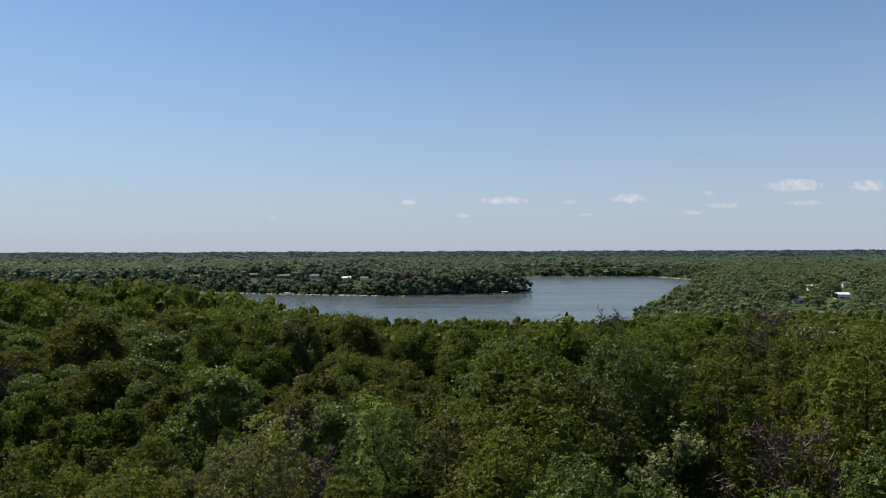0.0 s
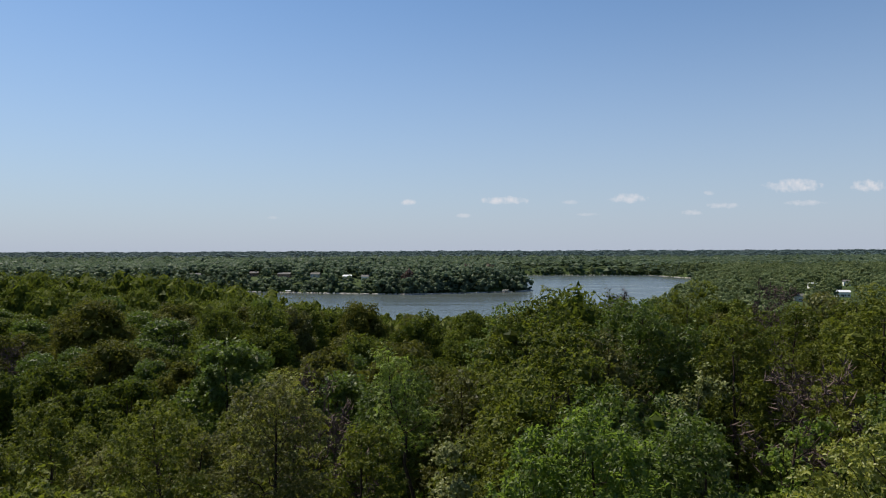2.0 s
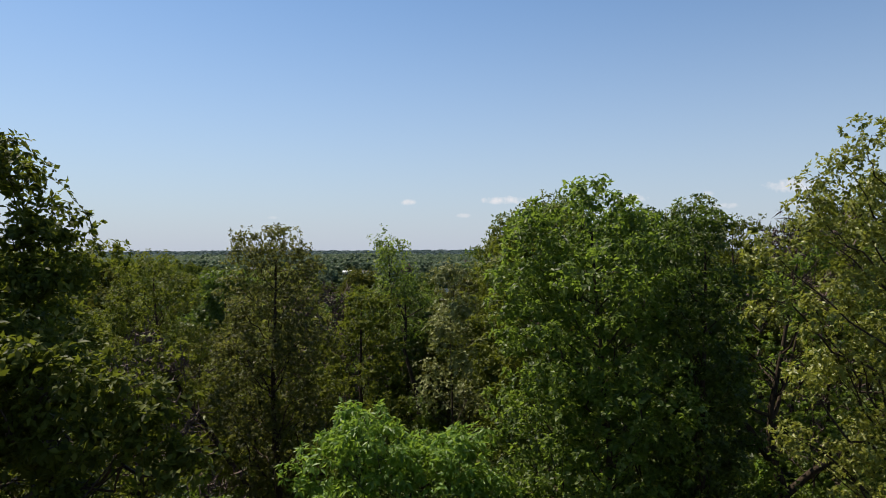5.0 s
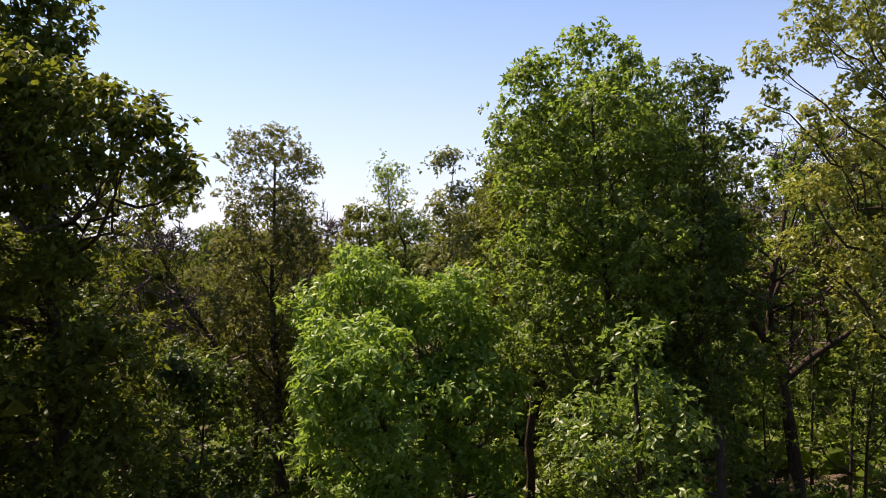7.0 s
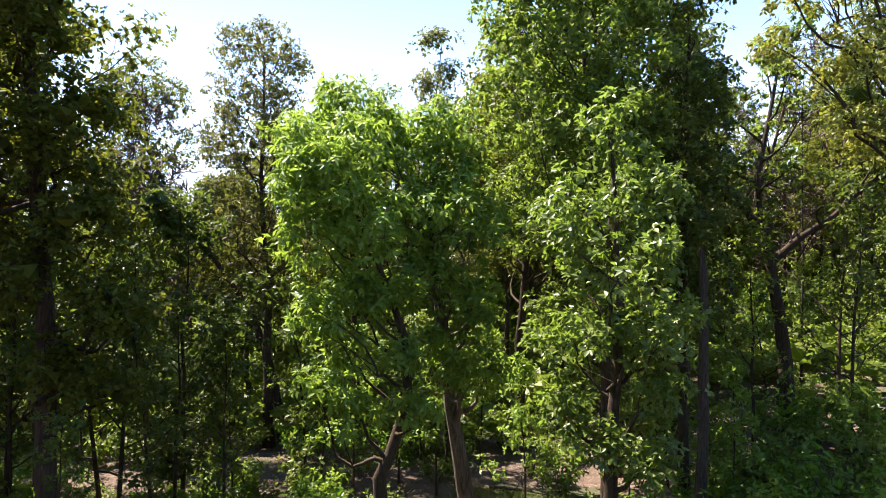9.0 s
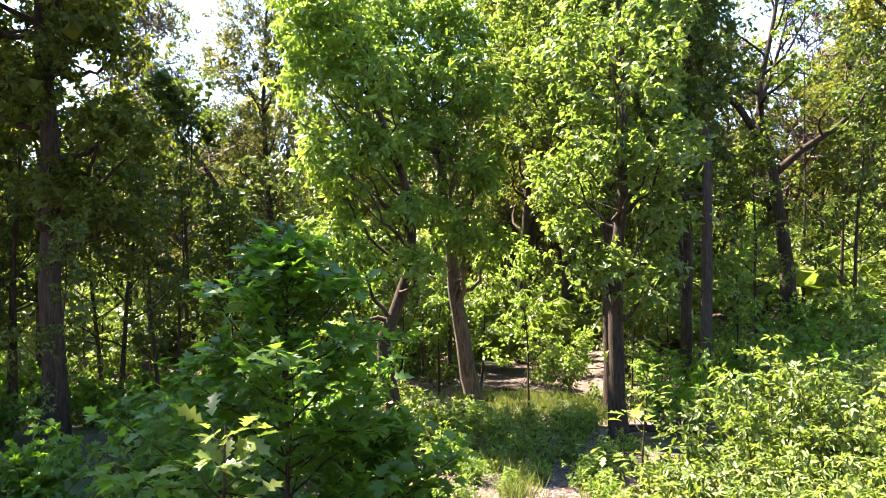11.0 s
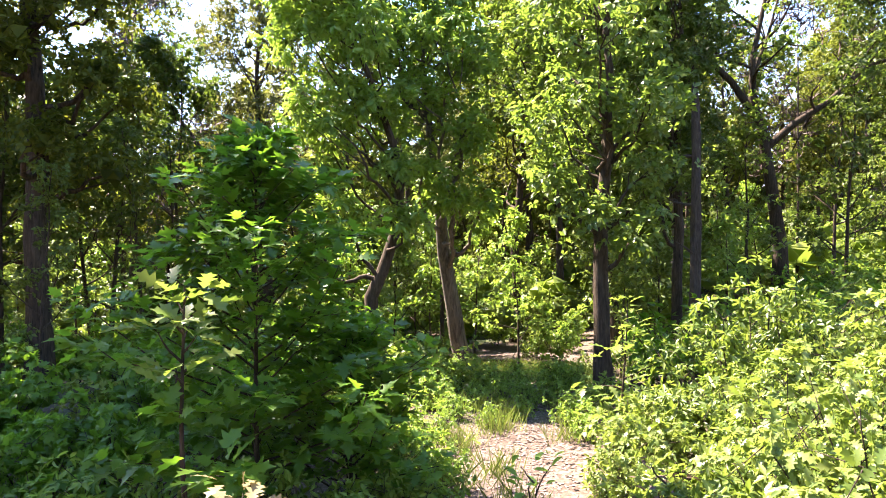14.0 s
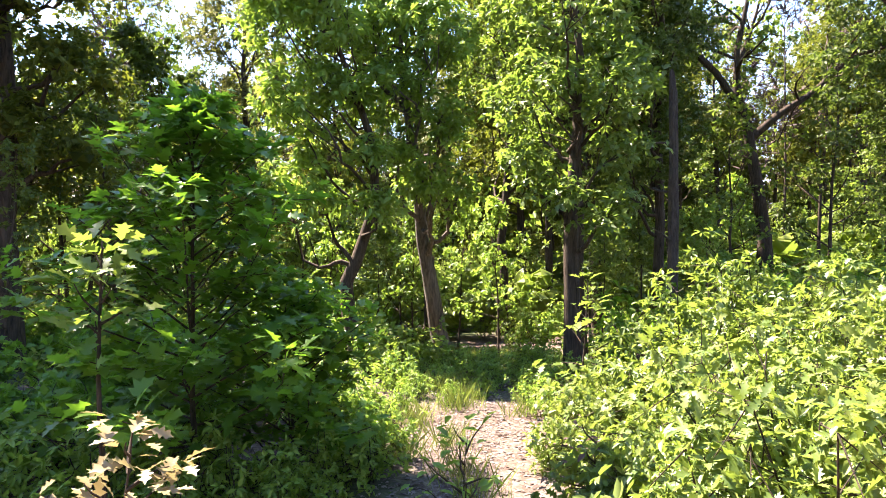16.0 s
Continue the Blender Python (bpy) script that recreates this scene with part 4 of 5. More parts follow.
# ---- far woods: crowns of many leaf clumps, joined ----
def woods(name, label, places, seed, lumps, n, size, width, height, mat, form=SMALL_FORM):
    """Very many trees in one mesh: lumps of foliage with leaf sprays."""
    rng = np.random.default_rng(seed)
    forms = [lumpy_crown(rng, lumps, form, n, size) for _ in range(7)]
    places = np.asarray(places)
    zs = ground(places[:, 0], places[:, 1])
    vs, fs, o = [], [], 0
    for (x, y), z in zip(places, zs):
        a = rng.uniform(0, 6.28)
        w = rng.uniform(*width)
        h = rng.uniform(*height)
        t, f = forms[rng.integers(7)]
        ca, sa = math.cos(a), math.sin(a)
        vs.append(np.stack([(t[:, 0] * ca - t[:, 1] * sa) * w + x, (t[:, 0] * sa + t[:, 1] * ca) * w + y, t[:, 2] * h + z], 1))
        fs.append(f + o)
        o += len(t)
    ob = new(name, link_mesh(name, np.concatenate(vs), np.concatenate(fs), mat))
    tagged(ob, label, "woods", kind="stuff")


def land(p, lo=6):
    return off_shore(p[:, 0], p[:, 1]) > lo


def jitter_grid(rng, x0, x1, y0, y1, step):
    X, Y = np.meshgrid(np.arange(x0, x1, step), np.arange(y0, y1, step))
    p = np.stack([X.ravel(), Y.ravel()], 1)
    return p + rng.uniform(-.45, .45, p.shape) * step


p = jitter_grid(rng, -170, 170, 150, 200, 8.2)
p = p[np.abs(p[:, 0]) < .7 * p[:, 1] + 12]
woods("hillside_woods", "dense green oak woods falling away down the slope", p, 201, 18, 105, .032, (8.5, 13.0), (11.0, 18.0), LEAF_HILL)
p = jitter_grid(rng, -330, 330, 198, 470, 8.5)
p = p[(np.abs(p[:, 0]) < .7 * p[:, 1] + 12) & land(p, 4) & ((p[:, 1] < 300) | (off_shore(p[:, 0], p[:, 1]) < 50) | (np.abs(p[:, 0]) > 130))]
woods("lakeside_woods", "green woods down to the near lake shore", p, 202, 9, 28, .045, (9.0, 12.5), (11.5, 17), LEAF_HILL)
HOUSES_FAR = [(-366, 1010, 14), (-280, 1012, 12), (-230, 990, 18), (-184, 985, 13), (-134, 955, 12), (-108, 950, 11)]
p = jitter_grid(rng, -800, 135, 868, 1420, 12.5)
p = p[land(p, 2)]
clear = np.ones(len(p), bool)
for hx, hy, hw in HOUSES_FAR:
    clear &= ~((np.abs(p[:, 0] - hx * p[:, 1] / hy) < hw + 3) & (p[:, 1] < hy + 6) & (p[:, 1] > hy - 130))
garden = p[~clear]
woods("peninsula_woods", "dense dark green woods on the wooded point across the lake", p[clear], 203, 6, 4, .09, (14, 20), (15, 21), LEAF_FAR_HAZED, SMALL_FORM)
woods("garden_trees", "low trees and shrubs round the houses across the lake", garden[rng.random(len(garden)) < .3] + (3.0, 2.0), 209, 5, 8, .10, (5, 9), (3.0, 6.5), LEAF_FAR_HAZED)
HOUSES_RIGHT = [(447, 823, 11), (514, 867, 10), (413, 706, 13), (296, 540, 9), (346, 662, 7)]
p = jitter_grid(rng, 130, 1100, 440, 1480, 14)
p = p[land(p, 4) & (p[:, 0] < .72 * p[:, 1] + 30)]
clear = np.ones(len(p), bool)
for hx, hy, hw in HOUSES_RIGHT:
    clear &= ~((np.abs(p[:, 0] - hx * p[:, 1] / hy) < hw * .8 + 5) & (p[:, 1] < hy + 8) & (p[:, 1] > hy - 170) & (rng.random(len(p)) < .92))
woods("lowland_woods", "mixed pale and dark green trees round lakeside houses", p[clear], 204, 9, 14, .06, (11, 16), (12, 18), LEAF_LOW_HAZED, SMALL_FORM)
p = jitter_grid(rng, -1500, 1500, 1420, 2300, 31)
p = p[land(p, 5) & (np.abs(p[:, 0]) < .72 * p[:, 1])]
woods("far_woods", "distant green woods beyond the lake", p, 205, 5, 2, .16, (28, 38), (15, 20), LEAF_FAR_HAZED, TINY_FORM)
p = np.concatenate([np.stack([rng.normal(-50, 9, 12), rng.uniform(884, 912, 12)], 1), np.stack([rng.normal(58, 22, 14), rng.uniform(985, 1040, 14)], 1)])
woods("withered_trees", "brown withered trees on the wooded point", p, 208, 6, 8, .11, (9, 14), (14, 19), LEAF_BROWN, TINY_FORM)
a_ = rng.uniform(0, 1, 700)
seg = np.where(rng.random(700) < .25, rng.integers(11, 15, 700), rng.integers(19, 26, 700))
q0, q1 = LAKE[seg], LAKE[(seg + 1) % len(LAKE)]
p = q0 + (q1 - q0) * a_[:, None]
d_ = unit(q1 - q0)
p = p + np.stack([d_[:, 1], -d_[:, 0]], 1) * rng.uniform(3, 22, (700, 1))
p = p[land(p, 3) & (p[:, 0] > -700)]
woods("shore_shrubs", "low green trees and shrubs along the far bank", p, 207, 4, 4, .12, (7, 12), (7, 12), LEAF_FAR_HAZED)
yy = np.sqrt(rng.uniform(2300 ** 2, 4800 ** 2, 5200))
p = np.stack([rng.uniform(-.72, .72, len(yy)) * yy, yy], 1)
woods("horizon_woods", "woods along the horizon with haze put into their blue-green leaves", p, 206, 3, 0, .2, (70, 120), (13, 19), LEAF_HORIZON_HAZED, TINY_FORM)


# ---- houses and docks by the lake ----
WALL_WHITE = plain_material("white_siding", (0.70, 0.69, 0.66), (0.82, 0.81, 0.79), 2.0)
WALL_BROWN = plain_material("brown_brick_wall", (0.20, 0.12, 0.085), (0.30, 0.19, 0.14), 4.0)
WALL_GREY = plain_material("grey_siding", (0.33, 0.33, 0.33), (0.45, 0.45, 0.44), 3.0)
ROOF_DARK = plain_material("dark_shingle_roof", (0.09, 0.085, 0.08), (0.16, 0.15, 0.145), 5.0, 0.9)
ROOF_PALE = plain_material("pale_metal_roof", (0.62, 0.63, 0.64), (0.75, 0.75, 0.76), 1.5, 0.4)
PANE = plain_material("dark_window_pane", (0.02, 0.025, 0.03), (0.04, 0.045, 0.05), 1.0, 0.1)
TIMBER = plain_material("grey_dock_timber", (0.22, 0.19, 0.16), (0.40, 0.36, 0.31), 6.0, 0.85)
STONE = plain_material("pale_shore_stone", (0.24, 0.22, 0.19), (0.46, 0.43, 0.38), 0.05, 0.9)
BLUE = plain_material("blue_awning", (0.08, 0.16, 0.28), (0.12, 0.22, 0.36), 2.0)


def box(bm, x0, x1, y0, y1, z0, z1):
    v = [bm.verts.new(p) for p in ((x0, y0, z0), (x1, y0, z0), (x1, y1, z0), (x0, y1, z0), (x0, y0, z1), (x1, y0, z1), (x1, y1, z1), (x0, y1, z1))]
    for q in ((3, 2, 1, 0), (4, 5, 6, 7), (0, 1, 5, 4), (1, 2, 6, 5), (2, 3, 7, 6), (3, 0, 4, 7)):
        bm.faces.new([v[i] for i in q])


def boxed(name, mat, parent, *b, label=""):
    bm = bmesh.new()
    box(bm, *b)
    return part(name, bm, mat, parent, label)


def house(x, y, w, d, h, wall, roof, turn, label, windows=4):
    root = tagged(new("house"), label, "house", "houses by the lake")
    boxed("wall", wall, root, -w / 2, w / 2, -d / 2, d / 2, -2.5, h)
    bm = bmesh.new()
    rise, o = d * 0.26, 0.6
    a = [bm.verts.new(p) for p in ((-w / 2 - o, -d / 2 - o, h), (w / 2 + o, -d / 2 - o, h), (w / 2 + o, d / 2 + o, h), (-w / 2 - o, d / 2 + o, h),
                                   (-w / 2 - o, 0, h + rise), (w / 2 + o, 0, h + rise))]
    for q in ((0, 1, 5, 4), (2, 3, 4, 5), (3, 0, 4), (1, 2, 5), (3, 2, 1, 0)):
        bm.faces.new([a[i] for i in q])
    r = part("roof", bm, roof, root)
    boxed("chimney", WALL_BROWN, r, w * .2, w * .2 + .9, .3, 1.1, h, h + rise + .7)
    for i in range(windows):
        cx = -w / 2 + w * (i + .5) / windows
        win = boxed("window", PANE, root, cx - .75, cx + .75, -d / 2 - .05, -d / 2 + .1, 0.9, 2.3)
        boxed("sill", WALL_WHITE, win, cx - .9, cx + .9, -d / 2 - .18, -d / 2 - .05, .75, .9)
    boxed("door", PANE, root, -.5 - w * .02, .5 - w * .02, -d / 2 - .08, -d / 2 + .1, 0, 2.1)
    root.matrix_basis = pose(x, y, gz(x, y) + .4, 0, 0, turn)


for (x, y, w), wall, roof, label in zip(HOUSES_FAR, (WALL_GREY, WALL_BROWN, WALL_BROWN, WALL_WHITE, WALL_GREY, WALL_WHITE), (ROOF_DARK, ROOF_DARK, ROOF_DARK, ROOF_DARK, ROOF_PALE, ROOF_DARK), (
        "grey house on the wooded bank across the lake", "brown house half hidden by trees across the lake", "long brown house with a wide roof above the lake",
        "small white house above the far shore", "grey lakeside house with a pale roof", "white cottage among trees near the far shore")):
    house(x, y, w, 9, 4.2, wall, roof, random.uniform(-14, 14), label)
for (x, y, w), roof, label in zip(HOUSES_RIGHT, (ROOF_PALE, ROOF_DARK, ROOF_PALE, ROOF_DARK, ROOF_DARK), (
        "white two-storey house with a pale roof among trees", "white house with a dark roof among trees", "long low white building with a pale metal roof",
        "white gabled house with a dark roof by the woods", "small white shed among the trees")):
    house(x, y, w, 8, 4.8, WALL_WHITE, roof, random.uniform(-30, 10), label)


def dock(x, y, length, turn, roofed, label):
    root = tagged(new("dock"), label, "dock", "docks along the shore")
    for i in range(8):
        boxed("plank", TIMBER, root, -1.1, 1.1, -length + i * length / 8, -length + (i + .92) * length / 8, .7, .86)
    boxed("platform", TIMBER, root, -3.4, 3.4, -length - 5, -length, .65, .86)
    for sx in (-3.2, 3.0):
        for sy in (-length - 4.8, -length - .4):
            boxed("post", TIMBER, root, sx, sx + .22, sy, sy + .22, -4, 3.4 if roofed else 1.5)
    if roofed:
        bm = bmesh.new()
        box(bm, -3.8, 3.8, -length - 5.4, -length + .4, 3.4, 3.65)
        part("canopy", bm, WALL_WHITE if roofed == 1 else BLUE, root)
    root.matrix_basis = pose(x, y, WATER_Z, 0, 0, turn)


for x, y, ln, turn, roofed, label in ((-206, 913, 7, 5, 1, "white-roofed boat dock on the far shore"), (-128, 889, 9, -12, 0, "grey timber dock on the far shore"),
                                      (-170, 902, 8, 10, 0, "short timber landing on the far shore"), (78, 908, 9, 20, 1, "white covered dock under the wooded point"),
                                      (-104, 884, 8, 25, 0, "angled timber walkway down to the water"), (405, 1100, 8, 90, 2, "blue-roofed boat dock on the lake"),
                                      (196, 640, 8, 60, 1, "white-roofed dock at the lake's edge"), (250, 755, 8, 65, 1, "covered dock beside lakeside trees")):
    dock(x, y, ln, turn, roofed, label)


def shore_rocks():
    """A pale line of broken stone along the far banks."""
    rng = np.random.default_rng(77)
    vs, fs = [], []
    cube = np.array([(-1, -1, -1), (1, -1, -1), (1, 1, -1), (-1, 1, -1), (-.7, -.7, 1), (.7, -.8, 1), (.8, .7, 1), (-.7, .7, 1)], float)
    cf = np.array([(4, 5, 6, 7), (0, 1, 5, 4), (1, 2, 6, 5), (2, 3, 7, 6), (3, 0, 4, 7)])
    for i in range(1100):
        s = 18 + rng.integers(0, 7) if i < 850 else 10 + rng.integers(0, 4)
        a, b = LAKE[s], LAKE[(s + 1) % len(LAKE)]
        p = a + (b - a) * rng.random()
        d = unit(b - a)
        p = p + np.array([d[1], -d[0]]) * rng.uniform(-1.2, 2.4)
        size = rng.uniform(.5, 1.5, 3) * (1.2, 1.2, .7)
        vs.append(cube * size * rng.uniform(.85, 1.15, (8, 3)) + (p[0], p[1], WATER_Z + .35))
        fs.append(cf + 8 * i)
    ob = new("shore_stones", link_mesh("shore_stones", np.concatenate(vs), np.concatenate(fs), STONE))
    tagged(ob, "pale broken stones along the far lake bank", "stones", kind="stuff")


shore_rocks()


# ---- undergrowth ----
def path_x(y):
    return 1.25 + 0.11 * (y - 6)


def off_path(x, y, w):
    return y > 20 or abs(x - path_x(y)) > w


def shrub_model(seed, H, spread, stems, per, size, shape, leafmat, label, name="shrub", rc=.22):
    rng = np.random.default_rng(seed)
    wood, tips = [], []
    for _ in range(stems):
        a = rng.uniform(0, 6.28)
        r = rng.uniform(0, .25) * spread
        d = (math.cos(a) * rng.uniform(.1, .9), math.sin(a) * rng.uniform(.1, .9), 1)
        line = bent(rng, (r * math.cos(a), r * math.sin(a), 0), d, H * rng.uniform(.6, 1.05), 4, .03, .12)
        wood.append(tube(line, np.linspace(.009, .003, 5) * (H ** .5), 4))
        for f in (2, 3, 4):
            tips.append(line[f])
            for _ in range(2):
                e = line[f] + unit(rng.normal(0, 1, 3) + np.array([0, 0, .2])) * spread * .3
                wood.append(tube(np.array([line[f], e]), [.005, .002], 3))
                tips.append(e)
    tips = np.array(tips)
    tips[:, 2] = np.maximum(tips[:, 2], .12)
    leaf = clump_leaves(rng, tips, rc, per, size, shape)
    root = tagged(new(name), label, "shrub", "undergrowth shrubs")
    v, f = join(wood)
    under("woody_base", link_mesh("woody_base", v, f, BARK, True), root)
    under("foliage", link_mesh("foliage", *leaf, leafmat), root)
    root.location = (0, 0, -500)
    return root


SHRUBS = [shrub_model(301, 1.2, 1.0, 8, 12, .13, DIAMOND, LEAF_ASH, "leafy green shrub on the forest floor"),
          shrub_model(302, 1.0, 1.1, 8, 12, .12, DIAMOND, LEAF_OAK, "low oak scrub among leaf litter"),
          shrub_model(303, 1.5, 1.0, 8, 12, .14, DIAMOND, LEAF_MAPLE, "dark green maple shrub in the shade"),
          shrub_model(304, 1.3, 1.1, 8, 12, .13, DIAMOND, LEAF_BUSH, "sunlit yellow-green shrub under the trees")]


def sapling_model(seed, H, r, spread, leafmat, label):
    rng = np.random.default_rng(seed)
    stem, boughs, tips = grow(rng, H, r, .22, spread, 13, "column", subs=3, twigs=2, sides=5)
    leaf = clump_leaves(rng, tips, .34, 12, .16, DIAMOND, flat=.45)
    return plant("sapling", (0, 0, -500), stem, boughs, leaf, BARK, leafmat, label, group="understory saplings", split=False)


SAPS = [sapling_model(311, 5.0, .045, 1.5, LEAF_ASH, "young green sapling under the tall trees"), sapling_model(312, 6.5, .06, 1.7, LEAF_OAK, "slim oak sapling with layered leaves"),
        sapling_model(313, 4.2, .04, 1.4, LEAF_BUSH, "bright green sapling lit by the sun"), sapling_model(314, 7.5, .07, 1.8, LEAF_DARK, "sapling with shade put into its dark green leaves")]


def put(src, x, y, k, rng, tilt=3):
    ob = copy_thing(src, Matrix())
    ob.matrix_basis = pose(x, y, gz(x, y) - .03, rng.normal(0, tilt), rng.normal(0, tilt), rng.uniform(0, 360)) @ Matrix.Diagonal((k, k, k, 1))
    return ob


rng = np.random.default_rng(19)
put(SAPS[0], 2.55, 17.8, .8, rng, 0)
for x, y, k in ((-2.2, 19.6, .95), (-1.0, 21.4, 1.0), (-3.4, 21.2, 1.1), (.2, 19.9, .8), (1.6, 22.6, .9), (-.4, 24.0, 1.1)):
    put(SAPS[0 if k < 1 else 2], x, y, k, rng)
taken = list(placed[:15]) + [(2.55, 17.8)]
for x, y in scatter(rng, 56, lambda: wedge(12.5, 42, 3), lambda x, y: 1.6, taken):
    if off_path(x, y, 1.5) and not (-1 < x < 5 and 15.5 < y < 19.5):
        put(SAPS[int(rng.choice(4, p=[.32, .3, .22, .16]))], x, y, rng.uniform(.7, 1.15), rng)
# dark-leaved saplings painting in the shade left of the clearing
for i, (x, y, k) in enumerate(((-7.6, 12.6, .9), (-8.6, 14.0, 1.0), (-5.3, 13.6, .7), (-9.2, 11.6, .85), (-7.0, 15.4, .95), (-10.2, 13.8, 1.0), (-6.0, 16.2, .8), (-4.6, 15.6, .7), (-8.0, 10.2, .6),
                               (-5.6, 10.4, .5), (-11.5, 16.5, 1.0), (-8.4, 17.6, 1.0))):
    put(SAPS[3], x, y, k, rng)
for i, (x, y, k) in enumerate(((8.5, 13.0, 1.2), (9.5, 14.6, 1.4), (10.4, 16.2, 1.4), (8.0, 15.2, 1.2), (9.1, 17.0, 1.3), (11.6, 18.0, 1.5), (12.6, 20.0, 1.5), (7.4, 12.0, 1.0), (10.0, 19.0, 1.4),
                               (13.2, 17.4, 1.4), (7.0, 17.6, 1.0), (8.2, 19.2, 1.2), (14.0, 21.0, 1.4), (11.0, 21.2, 1.2), (6.6, 13.4, .9), (-3.2, 12.6, 1.1), (-2.4, 14.8, 1.0), (-4.4, 18.0, 1.2), (-2.6, 18.4, 1.0))):
    put(SHRUBS[(0, 2, 1)[i % 3]], x, y, k, rng)
taken = []
for x, y in scatter(rng, 205, lambda: wedge(8, 36, 2), lambda x, y: .9, taken):
    if off_path(x, y, 1.15) and not (0 < x < 4.5 and 15.5 < y < 19.5) and not (x > 1 and y < 10):
        put(SHRUBS[int(rng.choice(4, p=[.34, .26, .2, .2]))], x, y, rng.uniform(.55, 1.15), rng)
p = jitter_grid(rng, -60, 60, 27, 84, 2.6)
p = p[(np.abs(p[:, 0]) < .68 * p[:, 1] + 4) & ~((p[:, 0] > -1.5) & (p[:, 0] < 6) & (p[:, 1] < 23))]
woods("undergrowth", "green undergrowth between the far trunks", p, 320, 7, 44, .062, (2.0, 3.6), (1.2, 3.2), LEAF_OAK, SMALL_FORM)

# ---- the clearing's edge, close to the camera ----
def bush_set(seed, shapes, label, leafmats, per):
    """The same kind of bush in three heights, its leaves always of one size."""
    return [shrub_model(seed + i, h, .55 + .35 * h, stems, per, shapes[i % 2][1], shapes[i % 2][0], leafmats[i % 2], label, "bush", .17) for i, (h, stems) in enumerate(((.7, 10), (1.15, 15), (1.7, 22)))]


SUNNY = bush_set(331, ((OVAL, .080), (OAKLEAF, .092)), "dense sunlit bush with yellow-green leaves beside the path", (LEAF_BUSH, LEAF_BUSH), 24)
SUNNY += bush_set(336, ((OAKLEAF, .088), (OVAL, .075)), "sunlit oak scrub with lobed yellow-green leaves", (LEAF_BUSH, LEAF_BUSH), 24)
SHADY = bush_set(341, ((OVAL, .075), (MAPLELEAF, .12)), "shaded green bush at the edge of the path", (LEAF_ASH, LEAF_MAPLE), 12)
BUSHES = SUNNY + SHADY


def put_bush(kinds, i, x, y, h, rng):
    k = 0 if h < .9 else 1 if h < 1.4 else 2
    src = kinds[(i % (len(kinds) // 3)) * 3 + k]
    put(src, x, y, h / (.7, 1.15, 1.7)[k], rng)


for i, (x, y, h) in enumerate(((2.25, 6.3, .5), (2.6, 7.0, .62), (3.1, 7.7, .8), (3.7, 7.0, 1.15), (4.3, 8.3, 2.0), (5.2, 8.2, 1.9), (2.75, 5.4, .75), (3.25, 5.9, 1.0),
                               (4.2, 6.4, 1.45), (5.2, 6.8, 1.6), (2.55, 4.3, .85), (3.0, 4.5, 1.15), (3.9, 5.0, 1.4), (2.75, 3.3, 1.3), (6.3, 8.0, 1.7), (2.4, 5.0, .65), (3.4, 8.6, .65),
                               (3.3, 3.4, 1.6), (4.6, 5.6, 1.6), (2.5, 3.6, .9), (5.9, 6.0, 1.7), (4.9, 9.4, 1.5), (6.6, 9.6, 1.6))):
    put_bush(SUNNY, i, x, y, h, rng)
for i, (x, y, h) in enumerate(((-2.4, 5.3, .75), (-3.3, 6.5, .95), (-3.8, 5.6, .85), (-1.9, 7.5, 1.1), (-2.9, 8.6, 1.2), (-.35, 7.3, .85), (.1, 6.3, .5), (-4.7, 8.0, 1.1), (-5.6, 7.2, 1.0),
                               (-.2, 9.0, .7), (-1.2, 10.0, .9), (-3.6, 10.2, 1.2), (.3, 8.2, .45), (-.2, 5.2, .5), (-1.6, 4.5, .5), (-.8, 4.7, .45), (-2.1, 4.3, .6), (-3.0, 4.9, .7), (-1.2, 6.5, .8), (-2.6, 6.6, .9), (0, 7.8, .6), (-4.4, 6.4, .9), (3.0, 10.4, .5), (2.6, 11.8, .5), (.7, 11.4, .5), (.6, 13.2, .5), (3.0, 13.5, .5), (1.5, 11.6, .45), (1.1, 12.4, .5), (2.0, 12.6, .45), (2.5, 13.2, .5), (1.6, 13.6, .5), (.9, 14.2, .55), (.2, 12.4, .6), (-.1, 11.2, .7), (.35, 10.2, .55), (2.9, 12.4, .45), (3.4, 14.3, .5), (2.2, 14.4, .45), (.5, 8.7, .35), (.75, 9.4, .38), (1.15, 9.0, .3), (.4, 9.9, .42), (1.0, 10.2, .38), (1.6, 9.6, .32), (1.9, 10.3, .4), (1.4, 10.8, .42), (.7, 10.9, .45), (2.2, 9.2, .4), (2.4, 10.6, .42), (2.0, 11.4, .42), (1.2, 11.3, .4), (.3, 11.8, .5), (2.6, 9.8, .5), (2.3, 8.2, .45), (-.6, 4.6, .6), (-1.1, 4.8, .7), (-.1, 4.8, .55), (.2, 5.5, .6), (-.5, 5.2, .7), (-1.5, 5.3, .8), (.4, 6.0, .55), (.5, 6.8, .5), (-4.2, 12.4, .9), (-5.4, 14.8, 1.1), (-6.6, 13.4, 1.0), (-7.8, 14.6, 1.1), (-3.6, 14.2, .9), (-8.8, 12.8, 1.0), (-5.0, 16.8, 1.1), (-6.8, 16.4, 1.2), (-9.6, 15.6, 1.2), (-2.8, 16.4, .9), (-7.2, 11.0, .9), (-4.8, 11.0, .9))):
    put_bush(SHADY, i, x, y, h, rng)
for src in SHRUBS + SAPS + BUSHES:
    for o in (*src.children_recursive, src):
        bpy.data.objects.remove(o)


